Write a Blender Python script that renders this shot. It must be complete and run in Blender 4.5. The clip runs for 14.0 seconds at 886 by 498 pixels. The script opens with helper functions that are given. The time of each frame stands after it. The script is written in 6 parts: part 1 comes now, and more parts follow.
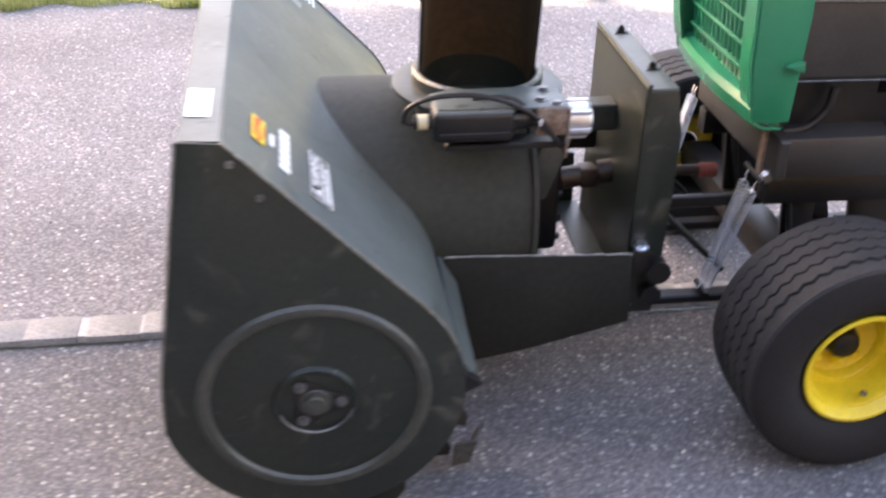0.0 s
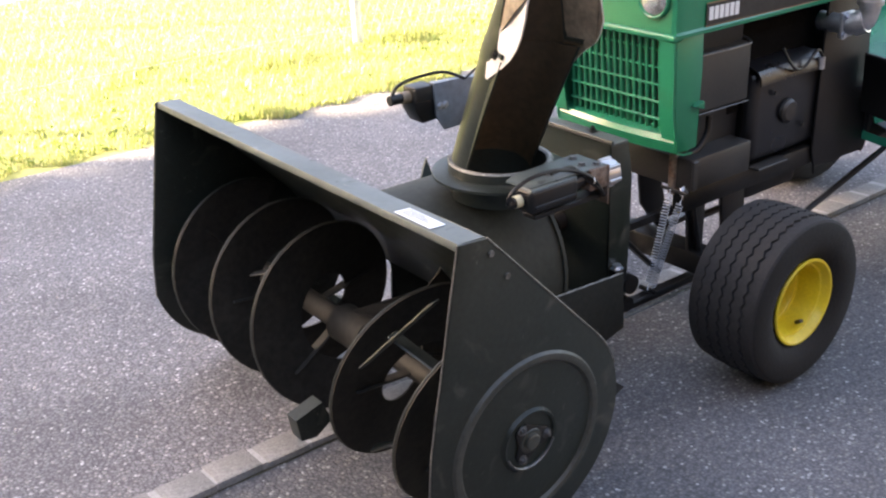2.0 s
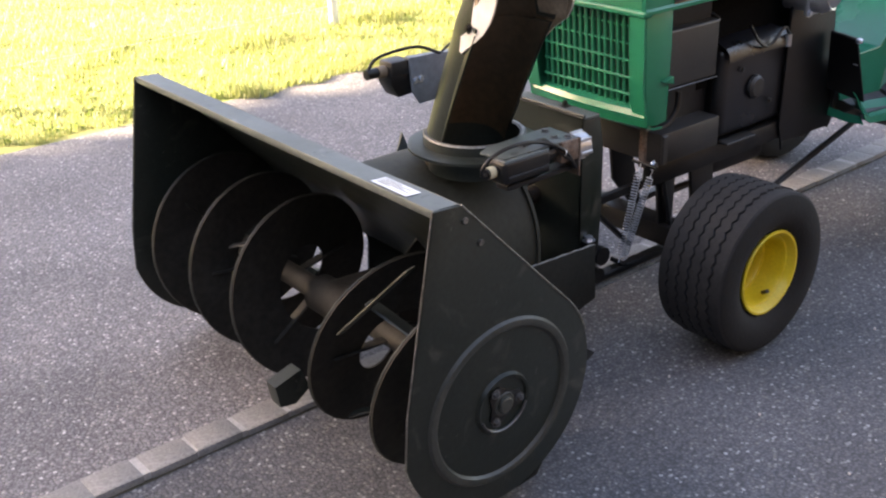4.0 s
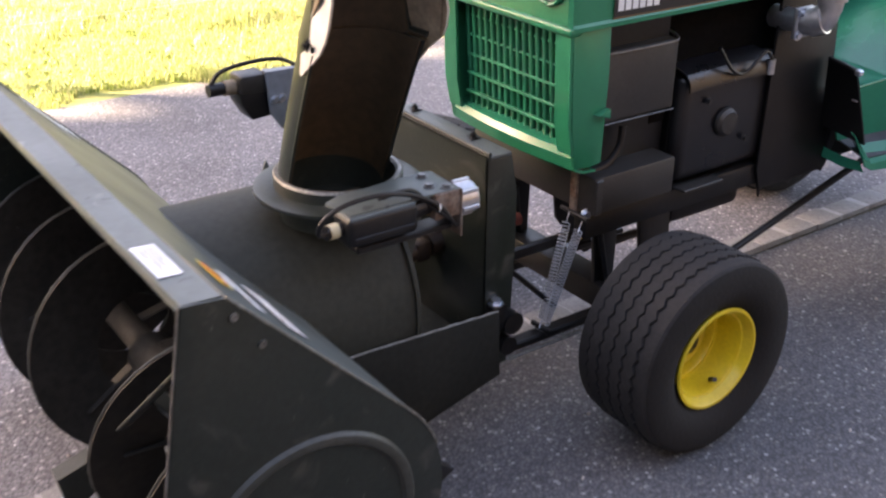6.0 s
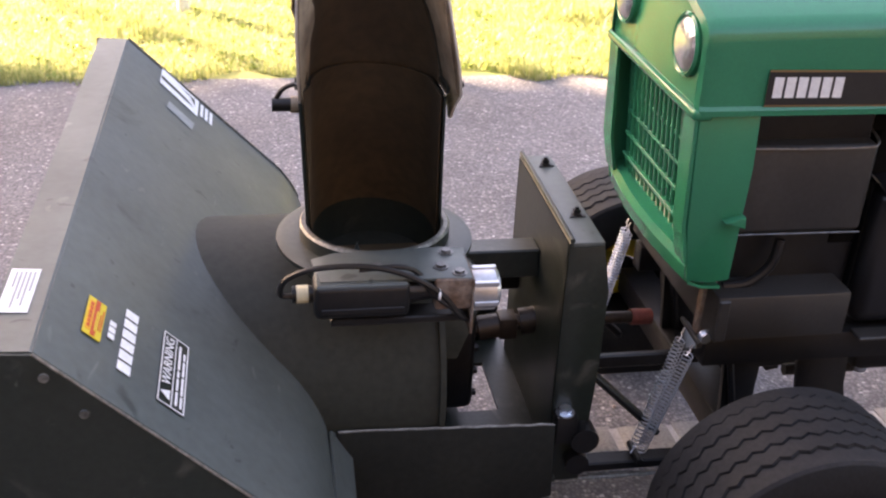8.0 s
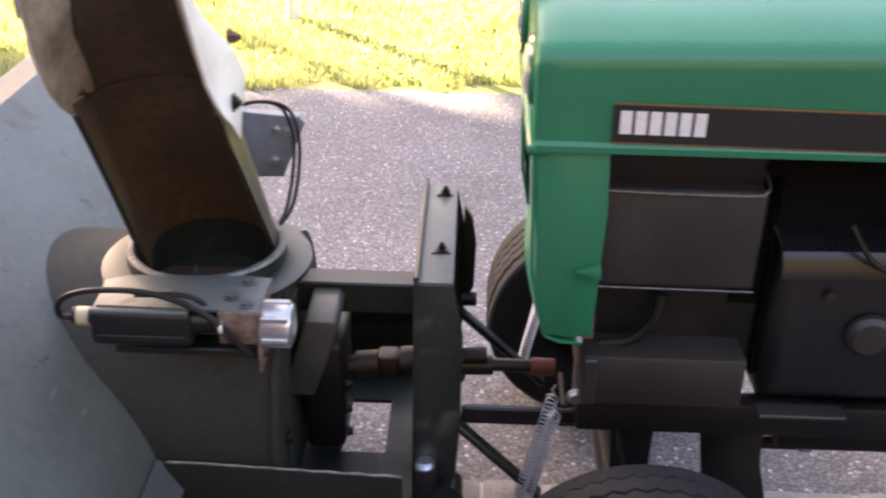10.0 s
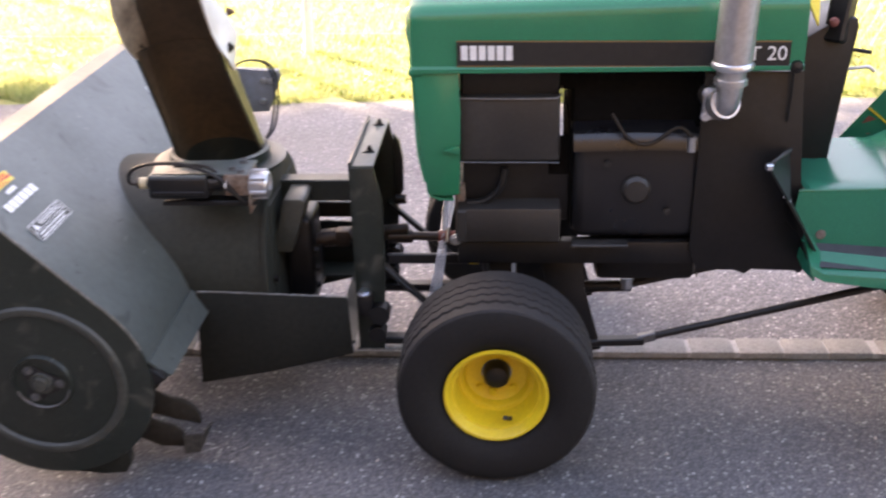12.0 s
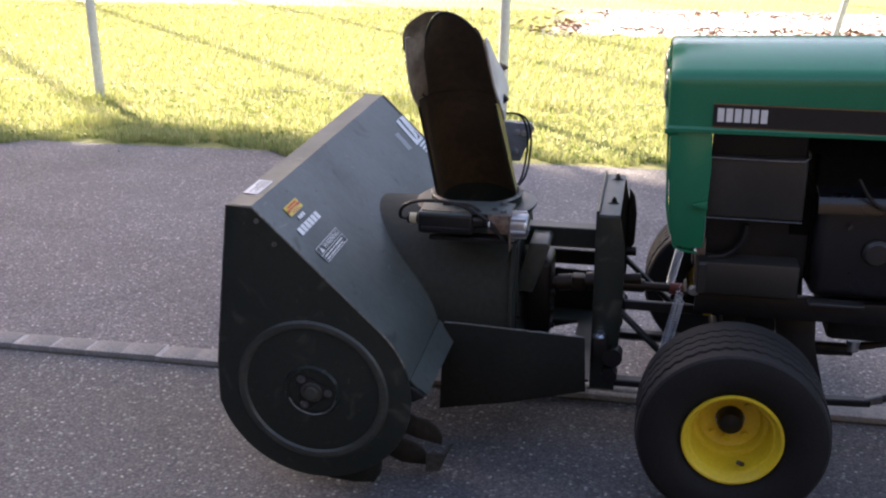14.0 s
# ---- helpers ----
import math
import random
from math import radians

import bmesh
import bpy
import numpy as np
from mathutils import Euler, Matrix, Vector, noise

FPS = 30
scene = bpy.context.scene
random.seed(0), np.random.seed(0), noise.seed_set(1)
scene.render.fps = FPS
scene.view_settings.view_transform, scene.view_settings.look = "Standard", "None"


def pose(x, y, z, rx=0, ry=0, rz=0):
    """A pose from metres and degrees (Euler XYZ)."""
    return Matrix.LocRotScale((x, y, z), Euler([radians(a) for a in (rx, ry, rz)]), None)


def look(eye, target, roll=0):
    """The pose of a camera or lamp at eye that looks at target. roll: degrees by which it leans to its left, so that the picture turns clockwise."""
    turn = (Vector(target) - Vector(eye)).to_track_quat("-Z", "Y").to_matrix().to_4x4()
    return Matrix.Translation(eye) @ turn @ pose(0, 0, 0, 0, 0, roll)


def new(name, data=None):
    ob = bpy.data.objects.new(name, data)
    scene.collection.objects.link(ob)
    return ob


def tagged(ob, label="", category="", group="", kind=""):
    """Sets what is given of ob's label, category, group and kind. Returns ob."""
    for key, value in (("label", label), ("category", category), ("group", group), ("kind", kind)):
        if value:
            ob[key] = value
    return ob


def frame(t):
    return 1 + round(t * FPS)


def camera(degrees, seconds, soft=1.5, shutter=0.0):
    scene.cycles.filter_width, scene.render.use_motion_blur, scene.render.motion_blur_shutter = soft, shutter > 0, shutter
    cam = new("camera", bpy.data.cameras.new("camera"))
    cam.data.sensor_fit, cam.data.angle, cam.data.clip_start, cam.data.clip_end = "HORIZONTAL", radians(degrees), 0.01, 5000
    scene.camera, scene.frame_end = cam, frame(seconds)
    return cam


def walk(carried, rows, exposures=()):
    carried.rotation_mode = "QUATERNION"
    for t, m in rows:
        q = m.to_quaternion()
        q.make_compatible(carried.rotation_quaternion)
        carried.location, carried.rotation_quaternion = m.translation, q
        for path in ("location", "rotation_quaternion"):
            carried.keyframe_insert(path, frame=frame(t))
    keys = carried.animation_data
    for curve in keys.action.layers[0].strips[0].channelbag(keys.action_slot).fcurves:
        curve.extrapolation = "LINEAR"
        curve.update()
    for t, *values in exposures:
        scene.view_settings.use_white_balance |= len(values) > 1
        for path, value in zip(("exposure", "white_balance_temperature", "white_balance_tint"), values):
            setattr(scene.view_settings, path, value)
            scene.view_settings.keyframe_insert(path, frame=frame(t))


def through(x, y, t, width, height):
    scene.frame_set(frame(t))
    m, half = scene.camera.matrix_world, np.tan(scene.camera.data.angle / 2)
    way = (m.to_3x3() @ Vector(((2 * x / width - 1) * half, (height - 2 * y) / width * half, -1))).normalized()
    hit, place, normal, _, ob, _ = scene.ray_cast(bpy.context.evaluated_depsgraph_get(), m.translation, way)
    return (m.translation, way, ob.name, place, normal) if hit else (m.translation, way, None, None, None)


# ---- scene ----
cam = camera(45.0, 14.0, 2.2, 0.5)
PATH = [
    (0, (0.005, 0.049, 1.336), (0.268, 1.801, 0.407), 1.1),
    (0.5, (-0.385, 0.0, 1.337), (0.08, 1.699, 0.391), -0.6),
    (1, (-0.699, 0.09, 1.427), (0.048, 1.688, 0.485), -2.5),
    (1.5, (-1.008, 0.184, 1.422), (-0.009, 1.688, 0.561), -3.5),
    (2, (-1.182, 0.128, 1.451), (-0.077, 1.616, 0.7), -3.9),
    (4.5, (-1.221, 0.076, 1.436), (-0.093, 1.516, 0.628), -3.2),
    (5, (-1.013, 0.161, 1.421), (0.086, 1.597, 0.568), -2.9),
    (5.5, (-0.794, 0.175, 1.445), (0.257, 1.666, 0.625), -0.3),
    (6, (-0.574, 0.276, 1.394), (0.466, 1.773, 0.572), -1.2),
    (6.5, (-0.349, 0.381, 1.412), (0.526, 1.995, 0.619), -0.6),
    (7, (-0.132, 0.388, 1.404), (0.489, 2.096, 0.569), 1.4),
    (7.5, (0.03, 0.341, 1.418), (0.491, 2.092, 0.567), 2.0),
    (10, (0.742, 0.451, 1.402), (0.704, 2.265, 0.56), 1.3),
    (10.5, (0.868, 0.309, 1.395), (0.9, 2.16, 0.637), -2.3),
    (11, (0.853, 0.061, 1.358), (1.038, 1.879, 0.544), 0.2),
    (11.5, (0.952, -0.266, 1.378), (1.168, 1.586, 0.653), 1.9),
    (12, (1.056, -0.548, 1.442), (0.932, 1.304, 0.697), -1.4),
    (12.5, (0.987, -0.689, 1.449), (0.82, 1.18, 0.756), -1.8),
    (13, (0.915, -0.766, 1.45), (0.641, 1.114, 0.827), -1.4),
    (13.5, (0.822, -0.79, 1.448), (0.447, 1.078, 0.838), -0.2),
    (14, (0.807, -0.781, 1.445), (0.429, 1.082, 0.825), -0.0),
]
EXPOSURES = [(t, stops, kelvin, tint) for t, stops, kelvin, tint in ((0, 4.300, 7900, 23), (1.0, 4.250, 7900, 18), (2.0, 3.800, 7700, 19), (4.5, 3.500, 7900, 21), (5.0, 3.500, 7900, 22), (6.5, 3.650, 8000, 27), (7.5, 3.560, 8200, 29), (10.0, 3.740, 8100, 27), (11.0, 3.680, 8300, 28), (11.5, 3.780, 8300, 27), (12.0, 3.940, 8100, 27), (12.5, 3.860, 7900, 28), (13.0, 3.410, 7400, 25), (14.0, 2.640, 6900, 23))]
walk(cam, [(t, look(eye, target, roll)) for t, eye, target, roll in PATH], EXPOSURES)

# ---- world, sun, exposure ----
SUN_DIR = Vector((-0.62, 0.66, 0.42)).normalized()          # towards the sun
world = bpy.data.worlds.new("sky")
scene.world = world
world.use_nodes = True
wn = world.node_tree.nodes
sky = wn.new("ShaderNodeTexSky")
sky.sky_type, sky.sun_disc = "NISHITA", False
sky.sun_elevation = math.asin(SUN_DIR.z)
sky.sun_rotation = math.atan2(SUN_DIR.x, SUN_DIR.y)
sky.air_density, sky.dust_density, sky.ozone_density = 1.0, 2.5, 0.6
world.node_tree.links.new(sky.outputs[0], wn["Background"].inputs[0])
wn["Background"].inputs[1].default_value = 0.10
sun = new("sun", bpy.data.lights.new("sun", "SUN"))
sun.data.energy, sun.data.angle, sun.data.color = 5.0, radians(0.4), (1.0, 0.90, 0.70)
sun.matrix_world = look(SUN_DIR * 60, (0, 0, 0))


# ---- materials ----
def material(name, base, rough=0.6, metal=0.0, vary=0.25, grain=60.0, patch=4.0, bump=0.15, second=None, spec=0.5, stain=0.5):
    """A procedural surface: base colour with coarse stains, fine grain and relief."""
    m = bpy.data.materials.new(name)
    m.use_nodes = True
    nt = m.node_tree
    n, l = nt.nodes, nt.links
    b = n["Principled BSDF"]
    tc = n.new("ShaderNodeTexCoord")
    big = n.new("ShaderNodeTexNoise")
    big.inputs["Scale"].default_value, big.inputs["Detail"].default_value = patch, 6
    fine = n.new("ShaderNodeTexNoise")
    fine.inputs["Scale"].default_value, fine.inputs["Detail"].default_value = grain, 4
    for t in (big, fine):
        l.new(tc.outputs["Object"], t.inputs["Vector"])
    ramp = n.new("ShaderNodeMapRange")
    ramp.inputs[1].default_value, ramp.inputs[2].default_value = 0.35, 0.7
    l.new(big.outputs[0], ramp.inputs[0])
    mix = n.new("ShaderNodeMix")
    mix.data_type = "RGBA"
    other = second or tuple(c * (1 - vary) for c in base)
    mix.inputs[6].default_value, mix.inputs[7].default_value = (*base, 1), (*other, 1)
    amt = n.new("ShaderNodeMath")
    amt.operation = "MULTIPLY"
    amt.inputs[1].default_value = stain if second else 1.0
    l.new(ramp.outputs[0], amt.inputs[0])
    l.new(amt.outputs[0], mix.inputs[0])
    mix2 = n.new("ShaderNodeMix")
    mix2.data_type, mix2.blend_type = "RGBA", "MULTIPLY"
    fr = n.new("ShaderNodeMapRange")
    fr.inputs[1].default_value, fr.inputs[2].default_value = 0.3, 0.7
    fr.inputs[3].default_value, fr.inputs[4].default_value = 1 - vary, 1.0
    l.new(fine.outputs[0], fr.inputs[0])
    mix2.inputs[0].default_value = 1
    l.new(mix.outputs[2], mix2.inputs[6])
    l.new(fr.outputs[0], mix2.inputs[7])
    l.new(mix2.outputs[2], b.inputs["Base Color"])
    rr = n.new("ShaderNodeMapRange")
    rr.inputs[3].default_value, rr.inputs[4].default_value = max(rough - 0.12, 0.03), min(rough + 0.12, 1)
    l.new(big.outputs[0], rr.inputs[0])
    l.new(rr.outputs[0], b.inputs["Roughness"])
    b.inputs["Metallic"].default_value = metal
    b.inputs["Specular IOR Level"].default_value = spec
    if bump:
        bp = n.new("ShaderNodeBump")
        bp.inputs["Strength"].default_value, bp.inputs["Distance"].default_value = bump, 0.004
        l.new(fine.outputs[0], bp.inputs["Height"])
        l.new(bp.outputs[0], b.inputs["Normal"])
    return m


def scuffed(m, marks):
    """Adds rubbed and scratched marks: (colour, scale, from, to, stretch along y)."""
    n, l = m.node_tree.nodes, m.node_tree.links
    b = n["Principled BSDF"]
    tc = next(x for x in n if x.bl_idname == "ShaderNodeTexCoord")
    src = b.inputs["Base Color"].links[0].from_socket
    for k, (colour, scale, lo, hi, stretch) in enumerate(marks):
        mp = n.new("ShaderNodeMapping")
        mp.inputs["Scale"].default_value = (1, stretch, 1)
        mp.inputs["Location"].default_value = (3.1 * k, 1.7 * k, 0.4)
        l.new(tc.outputs["Object"], mp.inputs["Vector"])
        tx = n.new("ShaderNodeTexNoise")
        tx.inputs["Scale"].default_value, tx.inputs["Detail"].default_value, tx.inputs["Distortion"].default_value = scale, 8, 0.9
        l.new(mp.outputs[0], tx.inputs["Vector"])
        mr = n.new("ShaderNodeMapRange")
        mr.inputs[1].default_value, mr.inputs[2].default_value = lo, hi
        l.new(tx.outputs[0], mr.inputs[0])
        mx = n.new("ShaderNodeMix")
        mx.data_type = "RGBA"
        mx.inputs[7].default_value = (*colour, 1)
        l.new(mr.outputs[0], mx.inputs[0])
        l.new(src, mx.inputs[6])
        src = mx.outputs[2]
    l.new(src, b.inputs["Base Color"])
    return m


def asphalt_material(name, dark, mid, pale, warm):
    """Chip-sealed road: stones of several greys set in tar, with worn and dusty patches."""
    m = bpy.data.materials.new(name)
    m.use_nodes = True
    nt = m.node_tree
    n, l = nt.nodes, nt.links
    b = n["Principled BSDF"]
    tc = n.new("ShaderNodeTexCoord")
    warp = n.new("ShaderNodeTexNoise")
    warp.inputs["Scale"].default_value = 40
    add = n.new("ShaderNodeMix")
    add.data_type = "VECTOR"
    add.inputs[0].default_value = 0.012
    l.new(tc.outputs["Object"], warp.inputs["Vector"])
    l.new(tc.outputs["Object"], add.inputs[4])
    l.new(warp.outputs[1], add.inputs[5])
    vor = n.new("ShaderNodeTexVoronoi")
    vor.inputs["Scale"].default_value = 120
    vor2 = n.new("ShaderNodeTexVoronoi")
    vor2.inputs["Scale"].default_value = 64
    l.new(add.outputs[1], vor.inputs["Vector"])
    l.new(add.outputs[1], vor2.inputs["Vector"])
    sep = n.new("ShaderNodeSeparateColor")
    l.new(vor.outputs["Color"], sep.inputs[0])
    ramp = n.new("ShaderNodeValToRGB")
    e = ramp.color_ramp.elements
    e[0].position, e[0].color = 0.0, (*dark, 1)
    e[1].position, e[1].color = 1.0, (*pale, 1)
    for pos, col in ((0.45, mid), (0.8, tuple(c * 1.15 for c in mid)), (0.93, warm)):
        x = e.new(pos)
        x.color = (*col, 1)
    l.new(sep.outputs[0], ramp.inputs[0])
    edge = n.new("ShaderNodeMapRange")
    edge.inputs[1].default_value, edge.inputs[2].default_value = 0.25, 0.65
    edge.inputs[3].default_value, edge.inputs[4].default_value = 1.0, 0.55
    l.new(vor.outputs["Distance"], edge.inputs[0])
    mul = n.new("ShaderNodeMix")
    mul.data_type, mul.blend_type = "RGBA", "MULTIPLY"
    mul.inputs[0].default_value = 1
    l.new(ramp.outputs[0], mul.inputs[6])
    l.new(edge.outputs[0], mul.inputs[7])
    # a few larger pale stones
    sep2 = n.new("ShaderNodeSeparateColor")
    l.new(vor2.outputs["Color"], sep2.inputs[0])
    few = n.new("ShaderNodeMath")
    few.operation = "GREATER_THAN"
    few.inputs[1].default_value = 0.955
    l.new(sep2.outputs[1], few.inputs[0])
    near = n.new("ShaderNodeMath")
    near.operation = "LESS_THAN"
    near.inputs[1].default_value = 0.30
    l.new(vor2.outputs["Distance"], near.inputs[0])
    both = n.new("ShaderNodeMath")
    both.operation = "MULTIPLY"
    l.new(few.outputs[0], both.inputs[0])
    l.new(near.outputs[0], both.inputs[1])
    big = n.new("ShaderNodeMix")
    big.data_type = "RGBA"
    big.inputs[7].default_value = (*pale, 1)
    l.new(both.outputs[0], big.inputs[0])
    l.new(mul.outputs[2], big.inputs[6])
    patch = n.new("ShaderNodeTexNoise")
    patch.inputs["Scale"].default_value, patch.inputs["Detail"].default_value = 1.7, 7
    l.new(tc.outputs["Object"], patch.inputs["Vector"])
    pr = n.new("ShaderNodeMapRange")
    pr.inputs[1].default_value, pr.inputs[2].default_value, pr.inputs[3].default_value, pr.inputs[4].default_value = 0.3, 0.7, 0.8, 1.2
    l.new(patch.outputs[0], pr.inputs[0])
    out = n.new("ShaderNodeMix")
    out.data_type, out.blend_type = "RGBA", "MULTIPLY"
    out.inputs[0].default_value = 1
    l.new(big.outputs[2], out.inputs[6])
    l.new(pr.outputs[0], out.inputs[7])
    l.new(out.outputs[2], b.inputs["Base Color"])
    b.inputs["Roughness"].default_value = 0.8
    bp = n.new("ShaderNodeBump")
    bp.inputs["Strength"].default_value, bp.inputs["Distance"].default_value = 0.5, 0.005
    bp.invert = True
    l.new(vor.outputs["Distance"], bp.inputs["Height"])
    l.new(bp.outputs[0], b.inputs["Normal"])
    return m


def leaf_material(name, a, b_, rough=0.55, through=0.35):
    """Blades or leaves: colour by island, light passes through."""
    m = bpy.data.materials.new(name)
    m.use_nodes = True
    n, l = m.node_tree.nodes, m.node_tree.links
    b = n["Principled BSDF"]
    geo = n.new("ShaderNodeNewGeometry")
    mix = n.new("ShaderNodeMix")
    mix.data_type = "RGBA"
    mix.inputs[6].default_value, mix.inputs[7].default_value = (*a, 1), (*b_, 1)
    l.new(geo.outputs["Random Per Island"], mix.inputs[0])
    l.new(mix.outputs[2], b.inputs["Base Color"])
    b.inputs["Roughness"].default_value = rough
    tr = n.new("ShaderNodeBsdfTranslucent")
    l.new(mix.outputs[2], tr.inputs[0])
    ms = n.new("ShaderNodeMixShader")
    ms.inputs[0].default_value = through
    l.new(b.outputs[0], ms.inputs[1])
    l.new(tr.outputs[0], ms.inputs[2])
    l.new(ms.outputs[0], n["Material Output"].inputs[0])
    return m


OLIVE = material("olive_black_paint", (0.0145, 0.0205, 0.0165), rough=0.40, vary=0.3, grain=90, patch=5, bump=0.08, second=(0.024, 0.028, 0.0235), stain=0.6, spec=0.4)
MATT = material("matt_olive_paint", (0.022, 0.026, 0.021), rough=0.68, vary=0.3, grain=70, patch=6, bump=0.12, second=(0.036, 0.038, 0.031), stain=0.6, spec=0.3)
# matt olive taken near black; the shade on the frame plates is in it
SHELF = material("darkened_matt_paint", (0.012, 0.014, 0.012), rough=0.75, vary=0.35, grain=70, patch=6, bump=0.12, second=(0.022, 0.023, 0.019), stain=0.6, spec=0.22)
BRACKET = material("pale_grey_plate", (0.20, 0.225, 0.25), rough=0.5, vary=0.25, grain=60, patch=8, bump=0.08, second=(0.13, 0.14, 0.15), stain=0.6)
# olive paint lightened: dust and the sky sheen of up-facing plates together
SHEEN_DUST = material("sheen_and_dust_olive_paint", (0.086, 0.102, 0.097), rough=0.45, vary=0.2, grain=55, patch=4, bump=0.08, second=(0.062, 0.074, 0.069), stain=0.8)
scuffed(SHEEN_DUST, (((0.034, 0.042, 0.039), 10, 0.64, 0.72, 0.6), ((0.030, 0.036, 0.034), 24, 0.67, 0.72, 1.0), ((0.135, 0.145, 0.135), 34, 0.68, 0.76, 0.3)))
scuffed(OLIVE, (((0.050, 0.050, 0.042), 14, 0.60, 0.74, 0.6), ((0.075, 0.075, 0.066), 45, 0.68, 0.76, 0.4)))
WORN = material("rubbed_olive_paint", (0.034, 0.039, 0.033), rough=0.45, vary=0.35, grain=80, patch=14, bump=0.1, second=(0.068, 0.068, 0.058), stain=0.6)
DIRT = material("brown_dirt", (0.085, 0.065, 0.042), rough=0.95, vary=0.5, grain=60, patch=12, bump=0.6, second=(0.05, 0.055, 0.03), stain=0.7)
EDGE = material("worn_and_highlit_edge_metal", (0.30, 0.29, 0.26), rough=0.5, metal=0.6, vary=0.5, grain=150, patch=30)
SCRAPEDLIGHT = material("dull_bare_metal", (0.20, 0.20, 0.20), rough=0.4, metal=0.6, vary=0.4, grain=150, patch=30)
GREASY = material("greasy_rusty_steel", (0.022, 0.017, 0.014), rough=0.45, metal=0.3, vary=0.4, grain=90, patch=20, bump=0.15, second=(0.048, 0.030, 0.021), stain=0.6)
GLOSS = material("glossy_black_enamel", (0.008, 0.008, 0.010), rough=0.30, vary=0.2, grain=90, patch=6, bump=0.02, second=(0.016, 0.015, 0.014), stain=0.5)
SCRAPED = material("scraped_dark_steel", (0.085, 0.080, 0.070), rough=0.5, metal=0.4, vary=0.5, grain=150, patch=30)
# black with no specular, so grazing faces do not mirror the bright verge
NOSHEEN = material("black_without_sheen", (0.008, 0.008, 0.008), rough=1.0, vary=0.3, grain=80, patch=8, bump=0.1, second=(0.014, 0.013, 0.012), spec=0.0)
BLACK = material("black_paint", (0.007, 0.007, 0.008), rough=0.42, vary=0.35, grain=80, patch=8, bump=0.1, second=(0.020, 0.018, 0.015), stain=0.45, spec=0.35)
GREY = material("dusty_black_plastic", (0.022, 0.021, 0.020), rough=0.48, vary=0.3, grain=120, patch=6, bump=0.06, second=(0.045, 0.041, 0.037), stain=0.5)
GREEN = material("green_enamel", (0.006, 0.165, 0.080), rough=0.22, vary=0.1, grain=300, patch=5, bump=0.02, second=(0.010, 0.200, 0.098), stain=0.5)
DECKGREEN = material("green_deck_enamel", (0.004, 0.150, 0.088), rough=0.24, vary=0.12, grain=200, patch=4, bump=0.03, second=(0.008, 0.175, 0.105), stain=0.5, spec=0.42)
YELLOW = material("yellow_enamel", (0.70, 0.52, 0.025), rough=0.38, vary=0.14, grain=120, patch=9, bump=0.05, second=(0.56, 0.39, 0.02), stain=0.5)
TREAD = material("scuffed_tread_rubber", (0.016, 0.016, 0.017), rough=0.78, vary=0.35, grain=110, patch=14, bump=0.2, second=(0.030, 0.029, 0.029), stain=0.6, spec=0.35)
RUBBER = material("tyre_rubber", (0.0065, 0.0065, 0.007), rough=0.82, vary=0.35, grain=110, patch=14, bump=0.25, second=(0.014, 0.0135, 0.0135), stain=0.6, spec=0.35)
CREAM = material("weathered_white_paint", (0.74, 0.73, 0.70), rough=0.5, vary=0.12, grain=60, patch=9, bump=0.08, second=(0.42, 0.33, 0.25), stain=0.5)
# this brown stands in for shade and haze inside the chute and cap
SHADED_INSIDE = material("shade_brown_chute_inside", (0.095, 0.064, 0.034), rough=0.65, vary=0.35, grain=60, patch=7, second=(0.050, 0.034, 0.020), stain=0.7)
STAINED = material("stained_cream_paint", (0.36, 0.28, 0.19), rough=0.65, vary=0.4, grain=70, patch=18, bump=0.1, second=(0.12, 0.075, 0.045), stain=0.7)
WOODS = material("distant_woods", (0.035, 0.060, 0.018), rough=0.95, vary=0.6, grain=1.2, patch=0.15, bump=1.0, second=(0.07, 0.09, 0.03), stain=0.8)
CHROME = material("galvanised_steel", (0.74, 0.79, 0.86), rough=0.36, metal=1.0, vary=0.15, grain=160, patch=30, bump=0.05)
ZINC = material("zinc_wire", (0.50, 0.54, 0.60), rough=0.45, metal=0.9, vary=0.2, grain=160, patch=30, bump=0.05)
ALU = material("brushed_aluminium", (0.62, 0.62, 0.63), rough=0.36, metal=0.9, vary=0.18, grain=90, patch=12, bump=0.08)
RUST = material("rusty_steel", (0.16, 0.085, 0.05), rough=0.75, metal=0.3, vary=0.5, grain=120, patch=25, bump=0.3, second=(0.30, 0.27, 0.24), stain=0.8)
RED = material("faded_red_paint", (0.24, 0.060, 0.045), rough=0.6, vary=0.35, grain=90, patch=25)
WHITE = material("white_print", (0.78, 0.78, 0.77), rough=0.5, vary=0.12, grain=200, patch=60, bump=0.0)
LABELSILVER = material("silver_label_foil", (0.66, 0.69, 0.72), rough=0.4, vary=0.12, grain=200, patch=40, bump=0.0)
INK = material("black_print", (0.012, 0.012, 0.012), rough=0.5, vary=0.2, grain=200, patch=60, bump=0.0)
ORANGE = material("orange_print", (0.80, 0.36, 0.02), rough=0.5, vary=0.15, grain=200, patch=60, bump=0.0)
REDPRINT = material("red_print", (0.62, 0.07, 0.02), rough=0.5, vary=0.15, grain=200, patch=60, bump=0.0)
GRIP = material("dark_grip_strip", (0.045, 0.052, 0.058), rough=0.7, vary=0.3, grain=250, patch=20, bump=0.3)
GREYPRINT = material("grey_print", (0.26, 0.28, 0.28), rough=0.5, vary=0.15, grain=200, patch=60, bump=0.0)
BRONZE = material("bronze_trim_print", (0.22, 0.13, 0.05), rough=0.45, vary=0.15, grain=200, patch=60, bump=0.0)
CREAMPLUG = material("cream_plastic_plug", (0.60, 0.54, 0.36), rough=0.5, vary=0.15, grain=200, patch=60, bump=0.0)
